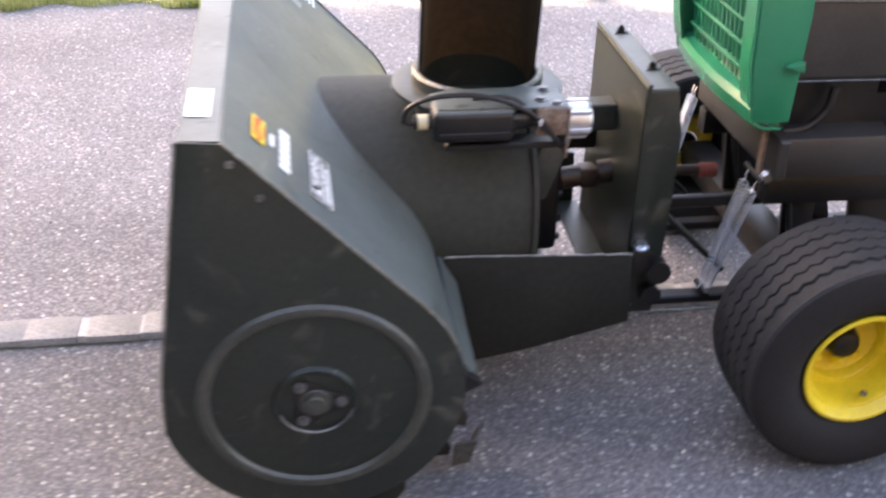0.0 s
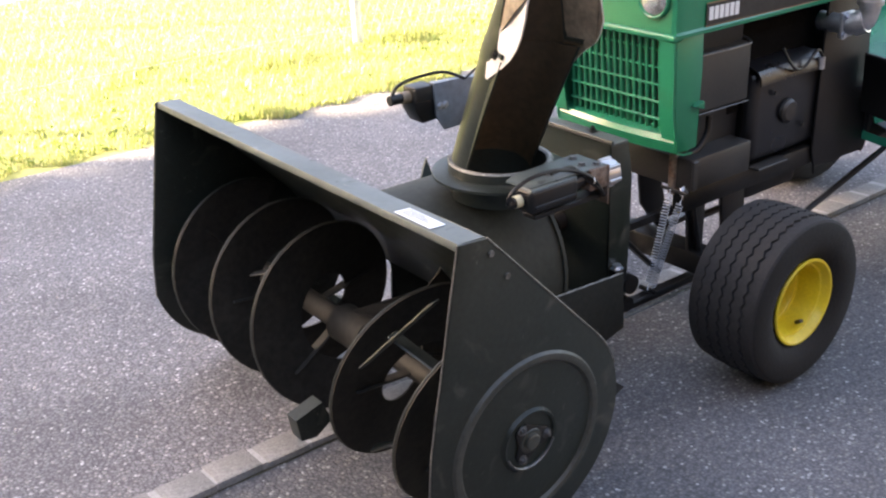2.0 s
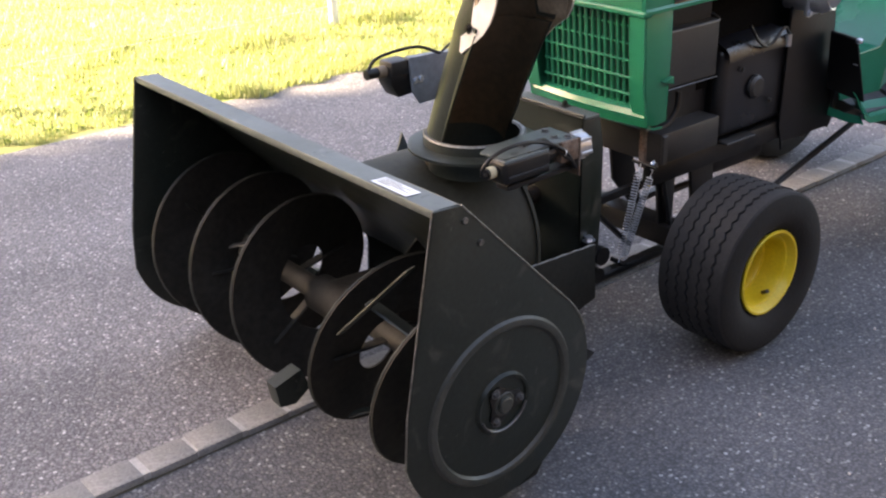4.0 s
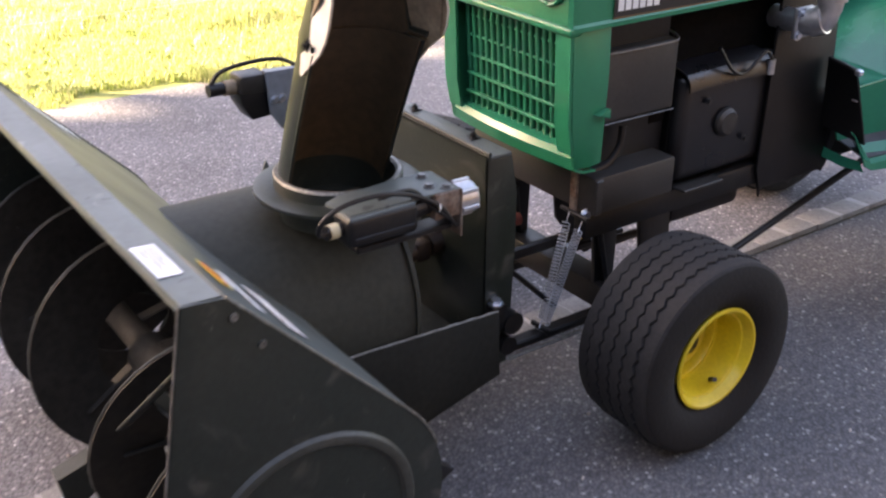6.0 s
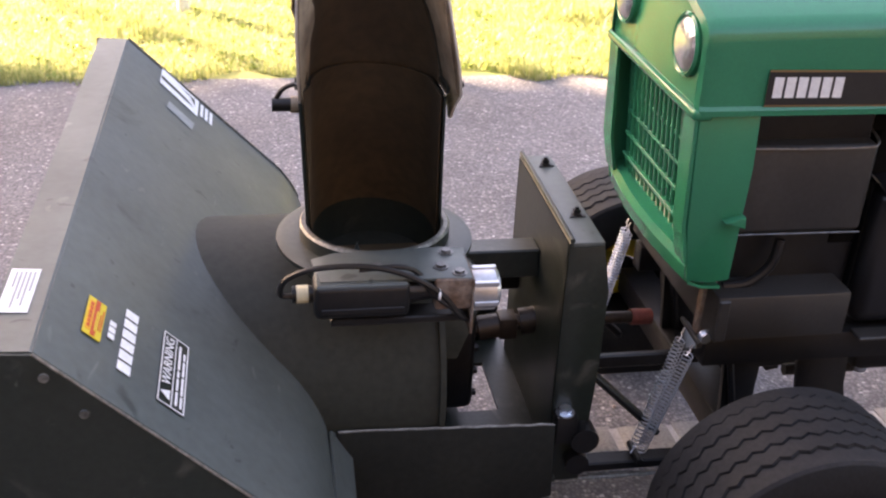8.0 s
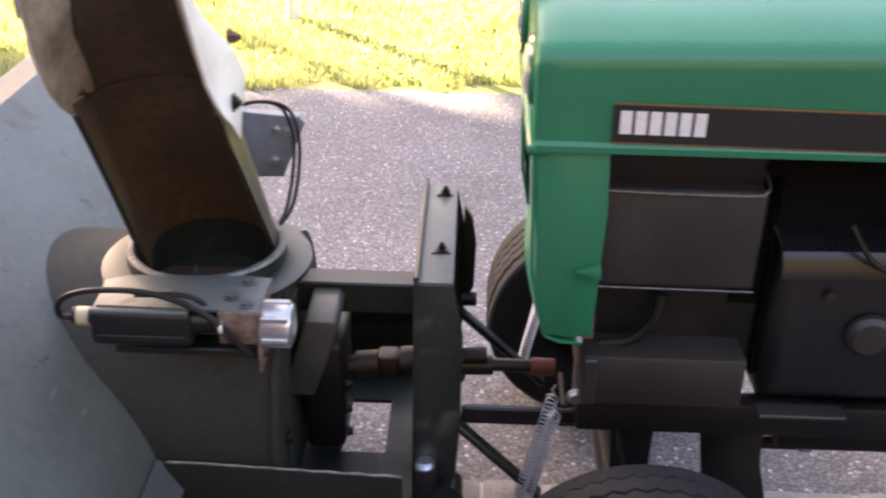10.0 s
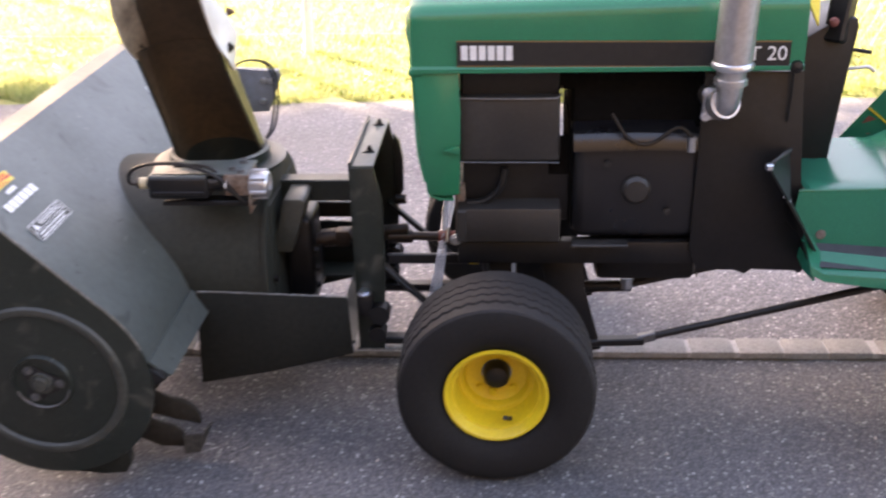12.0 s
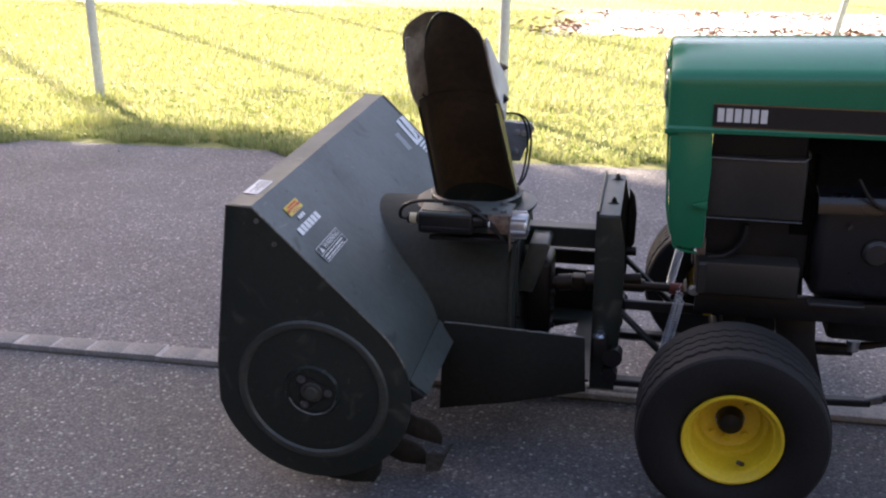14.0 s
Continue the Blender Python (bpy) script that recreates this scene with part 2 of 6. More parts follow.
LENS = material("headlight_glass", (0.74, 0.75, 0.76), rough=0.18, metal=0.75, vary=0.2, grain=180, patch=60, bump=0.2)
KERB = material("granite_kerb", (0.28, 0.272, 0.262), rough=0.85, vary=0.35, grain=140, patch=9, bump=0.5, second=(0.19, 0.185, 0.175), stain=0.8)
MORTAR = material("pale_mortar", (0.42, 0.41, 0.40), rough=0.9, vary=0.25, grain=140, patch=16, bump=0.4)
POSTMAT = material("pale_concrete_post", (0.78, 0.76, 0.71), rough=0.8, vary=0.2, grain=60, patch=6, bump=0.3)
WIRE = material("dull_wire", (0.66, 0.66, 0.63), rough=0.5, metal=0.35, vary=0.2)
LITTER = material("dry_leaves", (0.20, 0.085, 0.045), rough=0.8, vary=0.4, grain=40, patch=8, second=(0.10, 0.06, 0.03), stain=0.6)
BEDSTONE = material("pinkish_stones", (0.80, 0.73, 0.67), rough=0.8, vary=0.3, grain=20, patch=3, second=(0.66, 0.54, 0.47), stain=0.5)
PEBBLE = material("pale_pebbles", (0.66, 0.58, 0.53), rough=0.8, vary=0.4, grain=20, patch=3)
BARK = material("tree_bark", (0.10, 0.075, 0.05), rough=0.9, vary=0.45, grain=30, patch=5, bump=0.6)
SEATMAT = material("brown_patterned_seat_cover", (0.11, 0.095, 0.075), rough=0.8, vary=0.4, grain=40, patch=14, bump=0.3, second=(0.05, 0.045, 0.035), stain=0.9)
ROAD = asphalt_material("worn_asphalt", (0.082, 0.083, 0.090), (0.108, 0.109, 0.118), (0.30, 0.30, 0.305), (0.160, 0.154, 0.152))
ROADFAR = asphalt_material("coarse_asphalt", (0.135, 0.129, 0.133), (0.180, 0.171, 0.177), (0.45, 0.435, 0.425), (0.26, 0.240, 0.232))
GRASSGROUND = material("grass_soil", (0.20, 0.25, 0.05), rough=0.95, vary=0.4, grain=25, patch=1.2, bump=0.6, second=(0.32, 0.28, 0.10), stain=0.9)
BLADE = leaf_material("grass_blade", (0.245, 0.315, 0.088), (0.46, 0.445, 0.20), through=0.42)
WEED = leaf_material("weed_leaf", (0.09, 0.16, 0.030), (0.22, 0.28, 0.06), through=0.35)
LEAF = leaf_material("tree_leaf", (0.045, 0.085, 0.018), (0.09, 0.13, 0.03), through=0.25)

# ---- mesh helpers ----
BASE = {}


def finish(bm, name, mat, smooth=30.0):
    bmesh.ops.recalc_face_normals(bm, faces=bm.faces)
    me = bpy.data.meshes.new(name)
    bm.to_mesh(me)
    bm.free()
    me.materials.append(mat)
    if smooth:
        me.polygons.foreach_set("use_smooth", [True] * len(me.polygons))
        me.set_sharp_from_angle(angle=radians(smooth))
    return me


def part(name, bm, mat, parent, label="", smooth=30.0):
    """One mesh object under a thing or a part; coordinates are those of the machine."""
    base = BASE.get(parent, Vector((0, 0, 0)))
    bm.transform(Matrix.Translation(-base))
    ob = new(name, finish(bm, name, mat, smooth))
    ob.parent = parent
    BASE[ob] = base
    return tagged(ob, label) if label else ob


def thing(name, base, label, category, group=""):
    ob = new(name)
    ob.empty_display_size = 0.1
    BASE[ob] = Vector(base)
    return tagged(ob, label, category, group)


def box(bm, lo, hi, bevel=0.0, seg=2, m=None):
    c = [(a + b) / 2 for a, b in zip(lo, hi)]
    s = [abs(b - a) for a, b in zip(lo, hi)]
    r = bmesh.ops.create_cube(bm, size=1, matrix=Matrix.LocRotScale(c, None, s))
    vs = r["verts"]
    if bevel:
        es = list({e for v in vs for e in v.link_edges})
        r = bmesh.ops.bevel(bm, geom=es, offset=bevel, segments=seg, affect="EDGES", profile=0.5)
        vs = list({v for f in r["faces"] for v in f.verts} | {v for v in vs if v.is_valid})
    if m is not None:
        bmesh.ops.transform(bm, matrix=m, verts=vs)
    return bm


def cyl(bm, a, b, r, r2=None, seg=20, caps=True):
    a, b = Vector(a), Vector(b)
    d = b - a
    m = Matrix.Translation((a + b) / 2) @ d.to_track_quat("Z", "Y").to_matrix().to_4x4()
    bmesh.ops.create_cone(bm, cap_ends=caps, segments=seg, radius1=r, radius2=r if r2 is None else r2, depth=d.length, matrix=m)
    return bm


def nut(bm, p, axis, r=0.011, h=0.009, shank=0.0):
    p, axis = Vector(p), Vector(axis).normalized()
    cyl(bm, p, p + axis * h * 0.25, r * 1.45, seg=14)
    cyl(bm, p, p + axis * h, r, seg=6)
    if shank:
        cyl(bm, p, p + axis * (h + shank), r * 0.55, seg=10)
    return bm


def lathe(bm, profile, centre, axis="Y", seg=48, closed=False):
    """Turns a profile of (radius, along) round an axis through centre."""
    rings = []
    c = Vector(centre)
    for k in range(seg):
        a = 2 * math.pi * k / seg
        ring = []
        for r, h in profile:
            if axis == "Y":
                v = (c.x + r * math.cos(a), c.y + h, c.z + r * math.sin(a))
            elif axis == "X":
                v = (c.x + h, c.y + r * math.cos(a), c.z + r * math.sin(a))
            else:
                v = (c.x + r * math.cos(a), c.y + r * math.sin(a), c.z + h)
            ring.append(bm.verts.new(v))
        rings.append(ring)
    n = len(profile)
    for k in range(seg):
        p, q = rings[k], rings[(k + 1) % seg]
        for j in range(n if closed else n - 1):
            bm.faces.new((p[j], p[(j + 1) % n], q[(j + 1) % n], q[j]))
    return bm


def prism(bm, pts, axis, lo, hi, bevel=0.0):
    """A flat plate: an outline in the two other axes, from lo to hi along axis."""
    def place(p, h):
        return {"x": (h, p[0], p[1]), "y": (p[0], h, p[1]), "z": (p[0], p[1], h)}[axis]
    f = bm.faces.new([bm.verts.new(place(p, lo)) for p in pts])
    r = bmesh.ops.extrude_face_region(bm, geom=[f])
    vs = [v for v in r["geom"] if isinstance(v, bmesh.types.BMVert)]
    bmesh.ops.translate(bm, verts=vs, vec=Vector(place((0, 0), hi - lo)))
    if bevel:
        es = [e for e in bm.edges if abs(e.calc_face_angle(0)) > 0.5]
        bmesh.ops.bevel(bm, geom=es, offset=bevel, segments=2, affect="EDGES", profile=0.5)
    return bm


def tube(bm, pts, r, seg=8, caps=True):
    """A round bar, hose or wire through points."""
    pts = [Vector(p) for p in pts]
    rings = []
    side = None
    for i, p in enumerate(pts):
        d = (pts[min(i + 1, len(pts) - 1)] - pts[max(i - 1, 0)]).normalized()
        if side is None:
            side = d.orthogonal().normalized()
        side = (side - d * side.dot(d)).normalized()
        up = d.cross(side)
        rings.append([bm.verts.new(p + r * (math.cos(2 * math.pi * k / seg) * side + math.sin(2 * math.pi * k / seg) * up)) for k in range(seg)])
    for a, b in zip(rings, rings[1:]):
        for k in range(seg):
            bm.faces.new((a[k], a[(k + 1) % seg], b[(k + 1) % seg], b[k]))
    if caps:
        bm.faces.new(rings[0][::-1])
        bm.faces.new(rings[-1])
    return bm


def smooth_path(pts, n=8):
    """A Catmull-Rom curve through points."""
    pts = [Vector(p) for p in pts]
    pts = [2 * pts[0] - pts[1], *pts, 2 * pts[-1] - pts[-2]]
    out = []
    for i in range(1, len(pts) - 2):
        a, b, c, d = pts[i - 1:i + 3]
        for k in range(n):
            t = k / n
            out.append(0.5 * (2 * b + (c - a) * t + (2 * a - 5 * b + 4 * c - d) * t * t + (3 * b - a - 3 * c + d) * t ** 3))
    return out + [pts[-2]]


def sheet(bm, rows, thick=0.0):
    """A skin over rows of points; thick gives it a back."""
    vs = [[bm.verts.new(p) for p in row] for row in rows]
    fs = [bm.faces.new((a[k], a[k + 1], b[k + 1], b[k])) for a, b in zip(vs, vs[1:]) for k in range(len(a) - 1)]
    if thick:
        bmesh.ops.recalc_face_normals(bm, faces=fs)
        bmesh.ops.solidify(bm, geom=fs, thickness=thick)
    return bm


def bar(bm, a, b, w, h, bevel=0.003):
    """A straight rectangular bar from a to b."""
    a, b = Vector(a), Vector(b)
    d = b - a
    m = Matrix.Translation((a + b) / 2) @ d.to_track_quat("Z", "Y").to_matrix().to_4x4()
    return box(bm, (-w / 2, -h / 2, -d.length / 2), (w / 2, h / 2, d.length / 2), bevel, 1, m)


def lettering(text, size, m):
    """A bmesh of built-in letters, flat, laid by the matrix m (x along the line, y up the letter)."""
    cu = bpy.data.curves.new("letters", "FONT")
    cu.body, cu.size, cu.extrude, cu.align_x, cu.align_y = text, size, 0.0004, "CENTER", "CENTER"
    ob = bpy.data.objects.new("letters", cu)
    scene.collection.objects.link(ob)
    bpy.context.view_layer.update()
    me = bpy.data.meshes.new_from_object(ob.evaluated_get(bpy.context.evaluated_depsgraph_get()))
    bm = bmesh.new()
    bm.from_mesh(me)
    bm.transform(m)
    bpy.data.objects.remove(ob)
    bpy.data.curves.remove(cu)
    bpy.data.meshes.remove(me)
    return bm


# the machine leans towards the low side of the road, over the kerb
LEANING = Matrix.Translation((0, 1.46, 0)) @ Matrix.Rotation(radians(2.5), 4, "X") @ Matrix.Translation((0, -1.46, 0))
MID = 2.10


def mirror(bm):
    """The far-side twin of what stands on the near side."""
    bm.transform(Matrix.Translation((0, MID, 0)) @ Matrix.Scale(-1, 4, (0, 1, 0)) @ Matrix.Translation((0, -MID, 0)))
    bmesh.ops.reverse_faces(bm, faces=bm.faces)
    return bm

# ---- ground ----
def ground_height(x, y):
    if y < 2.181:
        return 0.0
    if y < 2.269:
        return 0.012
    if y < 4.92:
        return 0.03 + 0.02 * min((y - 2.269) / 0.5, 1) + 0.025 * (y - 2.269) / 2.8
    if y < 6.0:
        return 0.075 + 0.02 * (y - 4.92)
    return 0.095 + 0.004 * (y - 6.0)


def build_ground():
    xs = [-900, -200, -60, -20] + [-10 + 0.5 * k for k in range(41)] + [20, 60, 200, 900]
    ys = [-900, -200, -60, -20, -8, -4, -2, 0, 1, 2.0, 2.181, 2.1811, 2.269, 2.2691, 2.45, 2.7, 3.2, 4, 4.6, 4.75, 4.92, 5.4, 6, 7, 8, 9.5, 11, 14, 20, 60, 200, 900]
    bm = bmesh.new()
    rows = []
    for y in ys:
        row = []
        for x in xs:
            yy = y
            if 4.6 < y < 5.3 and abs(x) < 12:
                yy = y + 0.05 * noise.noise((x * 1.7, y * 2, 0)) + 0.03 * noise.noise((x * 5, y, 3))
            row.append(bm.verts.new((x, yy, ground_height(x, y))))
        rows.append(row)
    for j in range(len(ys) - 1):
        for i in range(len(xs) - 1):
            f = bm.faces.new((rows[j][i], rows[j][i + 1], rows[j + 1][i + 1], rows[j + 1][i]))
            f.material_index = 0 if ys[j + 1] <= 2.1811 else 1 if ys[j] < 4.90 else 2
    me = finish(bm, "ground", ROAD, 0)
    me.materials.append(ROADFAR)
    me.materials.append(GRASSGROUND)
    return tagged(new("ground", me), "grey chip-sealed road with a sunlit grass verge", "ground", kind="structure")


ground = build_ground()

# ---- snow blower ----
BLOW = thing("snow_blower", (0.2, MID, 0.0), "dark olive tractor-mounted snow blower with worn paint, standing on the road", "snow blower")
NEAR, FAR = 1.492, 2.708
CX, CZ, CR = 0.016, 0.295, 0.250          # auger axis and the round of the side plates


def arc(cx, cz, r, a0, a1, n):
    return [(cx + r * math.cos(radians(a0 + (a1 - a0) * k / n)), cz + r * math.sin(radians(a0 + (a1 - a0) * k / n))) for k in range(n + 1)]


SIDE = [(-0.160, 0.774), (-0.098, 0.769), (0.03, 0.638), (0.12, 0.546)] + arc(CX, CZ, CR, 44, -168, 36) + [(-0.222, 0.36)]
BACK = [(-0.098, 0.769), (0.03, 0.638), (0.12, 0.546)] + arc(CX, CZ, CR, 44, 11, 8)


def sheet_x(z):
    """How far back the bent sheet stands at a height."""
    return CX + math.sqrt(max(CR * CR - (z - CZ) ** 2, 0)) if z < 0.469 else -0.098 + (0.769 - z) / 1.022


def side_plate(far):
    bm = bmesh.new()
    prism(bm, SIDE, "y", NEAR, NEAR + 0.006, 0.0015)
    if far:
        mirror(bm)
    p = part("side_plate", bm, OLIVE, BLOW, "", 40)
    # pressed ring, hub dish and bearing
    bm = lathe(bmesh.new(), [(0.168, 0.001), (0.174, -0.006), (0.181, -0.0075), (0.188, -0.006), (0.194, 0.001)], (CX, NEAR, CZ), seg=64)
    if far:
        mirror(bm)
    part("pressed_ring", bm, WORN, p)
    bm = lathe(bmesh.new(), [(0.0, -0.002), (0.060, -0.002), (0.062, -0.007), (0.067, -0.008), (0.072, 0.001)], (CX, NEAR, CZ), seg=40)
    if far:
        mirror(bm)
    hub = part("bearing_dish", bm, OLIVE, p)
    bm = prism(bmesh.new(), [(CX + 0.050 * math.cos(radians(a)) * k, CZ + 0.050 * math.sin(radians(a)) * k) for a, k in ((0, 1), (20, 0.94), (62, 0.62), (105, 0.94), (125, 1), (145, 0.94), (182, 0.62), (220, 0.94), (240, 1), (260, 0.94), (300, 0.62), (340, 0.94))], "y", NEAR - 0.007, NEAR - 0.002, 0.001)
    if far:
        mirror(bm)
    part("bearing", bm, BLACK, hub, "black three-lobed bearing flange")
    bm = lathe(bmesh.new(), [(0.0, -0.017), (0.015, -0.017), (0.018, -0.015), (0.019, -0.009), (0.026, -0.009), (0.028, -0.006)], (CX, NEAR, CZ), seg=28)
    if far:
        mirror(bm)
    part("shaft_boss", bm, WORN, hub)
    for a in (0, 125, 240):
        bm = nut(bmesh.new(), (CX + 0.042 * math.cos(radians(a)), NEAR - 0.007, CZ + 0.042 * math.sin(radians(a))), (0, -1, 0), 0.0075, 0.007, 0.003)
        if far:
            mirror(bm)
        part("bearing_bolt", bm, SCRAPEDLIGHT, hub, "dull bare bolt")
    bm = tube(bmesh.new(), [(CX + 0.0625 * math.cos(radians(a)), NEAR - 0.0082, CZ + 0.0625 * math.sin(radians(a))) for a in range(200, 345, 8)], 0.0026, 6)
    if far:
        mirror(bm)
    part("rubbed_rim", bm, SCRAPEDLIGHT, hub, "rim rubbed to bare metal")
    # worn bright rim along the slanting edge and the front
    bm = tube(bmesh.new(), [(x, NEAR + 0.0005, z) for x, z in [(-0.098, 0.7705), (0.03, 0.6395), (0.12, 0.5475)] + arc(CX, CZ, CR + 0.001, 44, 20, 5)], 0.0022, 6)
    tube(bm, [(-0.162, NEAR + 0.003, 0.774), (-0.2245, NEAR + 0.003, 0.36), (CX - CR * 0.985, NEAR + 0.003, 0.24)], 0.0018, 6)
    if far:
        mirror(bm)
    part("worn_edge", bm, EDGE, p)
    for x, z in ((-0.089, 0.738), (-0.050, 0.682)):
        bm = cyl(bmesh.new(), (x, NEAR - 0.004, z), (x, NEAR + 0.001, z), 0.006, seg=12)
        if far:
            mirror(bm)
        part("rivet", bm, EDGE, p, "bare metal rivet")
    return p


side_plate(False)
side_plate(True)

bm = bmesh.new()
ys = [NEAR + 0.006 + (FAR - NEAR - 0.012) * k / 12 for k in range(13)]
sheet(bm, [[(x, y, z + 0.002 * math.sin(9 * y)) for y in ys] for x, z in BACK], 0.004)
back_sheet = part("back_sheet", bm, SHEEN_DUST, BLOW, "dusty olive sheet metal with scuffs, sky sheen put into the colour")
# inner skin keeps the plain olive, without the dust and sheen tone
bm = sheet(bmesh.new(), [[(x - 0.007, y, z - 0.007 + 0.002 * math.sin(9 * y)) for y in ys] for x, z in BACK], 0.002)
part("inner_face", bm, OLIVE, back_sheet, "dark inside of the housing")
bm = sheet(bmesh.new(), [[(x, y, z) for y in ys] for x, z in [(-0.160, 0.760), (-0.1605, 0.769), (-0.158, 0.774), (-0.102, 0.7715), (-0.098, 0.768)]], 0.004)
part("top_flange", bm, SHEEN_DUST, BLOW, "flat top flange with a serial label")
# bent flap at the foot of the sheet, with a dark tooth beside it
bm = sheet(bmesh.new(), [[(0.2635, NEAR + 0.008, 0.346), (0.2638, 1.68, 0.348), (0.2655, 1.836, 0.356)], [(0.274, NEAR + 0.020, 0.322), (0.275, 1.69, 0.324), (0.278, 1.852, 0.335)], [(0.296, NEAR + 0.046, 0.286), (0.299, 1.70, 0.288), (0.304, 1.880, 0.294)]], 0.004)
# shaped dark strip added below the near side plate
part("skid_shoe", prism(bmesh.new(), [(-0.035, 0.062), (-0.005, 0.040), (0.040, 0.026), (0.100, 0.021), (0.155, 0.026), (0.170, 0.052), (0.172, 0.085), (0.10, 0.075), (0.02, 0.070)], "y", NEAR + 0.024, NEAR + 0.050, 0.003), SHELF, BLOW, "dark strip under the side plate")
part("tooth", prism(bmesh.new(), [(0.252, 0.335), (0.296, 0.300), (0.262, 0.282)], "y", NEAR + 0.006, NEAR + 0.030, 0.001), BLACK, BLOW, "small dark triangular tooth")
part("rear_flap", bm, SHEEN_DUST, BLOW, "bent flap with a worn edge")

# auger: shaft, two opposed screws and paddles
bm = cyl(bmesh.new(), (CX, NEAR + 0.01, CZ), (CX, FAR - 0.01, CZ), 0.028, seg=20)
cyl(bm, (CX, MID - 0.06, CZ), (CX, MID + 0.06, CZ), 0.048, seg=24)
cyl(bm, (CX, MID, CZ), (CX + 0.2, MID, CZ), 0.05, 0.04, seg=20)
AUGER = material("rubbed_auger_steel", (0.026, 0.024, 0.020), rough=0.68, metal=0.2, vary=0.4, grain=60, patch=9, bump=0.15, second=(0.050, 0.044, 0.035), stain=0.6, spec=0.3)


auger = part("auger", bm, AUGER, BLOW, "open ribbon auger with worn metal edges")


def flight(y0, y1, turns, start):
    bm = bmesh.new()
    n = int(40 * turns)
    rows = []
    for k in range(n + 1):
        t = k / n
        a = start + 2 * math.pi * turns * t
        y = y0 + (y1 - y0) * t
        rows.append([(CX + r * math.cos(a), y, CZ + r * math.sin(a)) for r in (0.095, 0.16, 0.228)])
    return sheet(bm, rows, 0.005)


def flight_edge(y0, y1, turns, start):
    n = int(40 * turns)
    pts = []
    for k in range(n + 1):
        t = k / n
        a = start + 2 * math.pi * turns * t
        pts.append((CX + 0.2285 * math.cos(a), y0 + (y1 - y0) * t + 0.0025, CZ + 0.2285 * math.sin(a)))
    return tube(bmesh.new(), pts, 0.0024, 6)


for y0, y1, turns, st in ((1.512, 2.0, 2.13, math.pi - 3.278), (2.688, 2.13, 2.66, math.pi - 14.75)):
    f = part("flight", flight(y0, y1, turns, st), AUGER, auger)
    part("flight_edge", flight_edge(y0, y1, turns, st), WORN, auger, "rubbed dull edge")
    for k in range(5):
        t = 0.08 + 0.21 * k
        a = st + 2 * math.pi * turns * t
        u = Vector((math.cos(a), 0, math.sin(a)))
        c = Vector((CX, y0 + (y1 - y0) * t, CZ))
        part("spoke", bar(bmesh.new(), c + u * 0.02, c + u * 0.17, 0.03, 0.006), AUGER, auger)
for a, b, wide, mat in (((-0.112, 1.622, 0.600), (-0.160, 1.808, 0.394), 0.030, WORN), ((-0.118, 1.762, 0.474), (-0.06, 1.62, 0.40), 0.034, WORN), ((-0.10, 1.873, 0.125), (-0.07, 1.80, 0.17), 0.034, WORN), ((CX - 0.05, 2.28, CZ + 0.12), (CX - 0.11, 2.40, CZ + 0.08), 0.028, SCRAPED)):
    part("cross_bar", bar(bmesh.new(), a, b, wide, 0.006), mat, auger, "rubbed flat bar")      # straight bars between the turns
for y, a, size in ((2.45, -40, 0.9), (1.95, 203, 0.86)):    # cutting teeth on the rim
    a = radians(a)
    u, w = Vector((math.cos(a), 0, math.sin(a))), Vector((-math.sin(a), 0, math.cos(a)))
    p = Vector((CX, y, CZ))
    bm = bmesh.new()
    q = [p + u * 0.20 - w * 0.03, p + u * 0.315 * size - w * 0.038, p + u * 0.33 * size + w * 0.02, p + u * 0.25 + w * 0.04, p + u * 0.20 + w * 0.03]
    f = bm.faces.new([bm.verts.new(v) for v in q])
    r = bmesh.ops.extrude_face_region(bm, geom=[f])
    bmesh.ops.translate(bm, verts=[v for v in r["geom"] if isinstance(v, bmesh.types.BMVert)], vec=(0, 0.04, 0))
    part("tooth", bm, OLIVE, auger, "dark cutting tooth with chipped rim")

# rounded paddle teeth on the near end of the auger, one with a bent tip
for y, outline in ((1.655, [(0.13, 0.21), (0.16, 0.11), (0.24, 0.085), (0.302, 0.072), (0.304, 0.098), (0.290, 0.124), (0.268, 0.141), (0.235, 0.148)]),
                   (1.635, [(0.10, 0.14), (0.12, 0.06), (0.200, 0.018), (0.268, 0.018), (0.271, 0.040), (0.260, 0.062), (0.240, 0.078), (0.205, 0.090)])):
    part("tooth", prism(bmesh.new(), outline, "y", y, y + 0.010, 0.002), AUGER, auger, "dark rounded paddle tooth")
bm = sheet(bmesh.new(), [[(0.268, y, 0.020), (0.270, y, 0.045), (0.272, y, 0.072)] if k == 0 else [(0.300, y, 0.021), (0.306, y, 0.046), (0.312, y, 0.070)] if k == 1 else [(0.306, y, 0.030), (0.316, y, 0.056), (0.330, y, 0.082)] for k, y in enumerate((1.642, 1.650, 1.685))], 0.006)
part("tooth_tip", bm, SCRAPED, auger, "bent scraped tooth tip")

# impeller drum behind the auger, its flange and the chute
DX0, DX1 = 0.115, 0.46
rows = []
for k in range(57):                      # the drum runs up to the bent sheet all round
    a = 2 * math.pi * k / 56
    y, z = 0.235 * math.cos(a), 0.380 + 0.235 * math.sin(a)
    x = sheet_x(z) - 0.002
    rows.append([(x + (DX1 - x) * u, MID + y, z) for u in (0, 0.3, 0.6, 0.965)] + [(DX1 - 0.010, MID + y * 1.026, 0.380 + (z - 0.380) * 1.026), (DX1, MID + y * 1.026, 0.380 + (z - 0.380) * 1.026), (DX1, MID, 0.380)])
bm = sheet(bmesh.new(), rows)
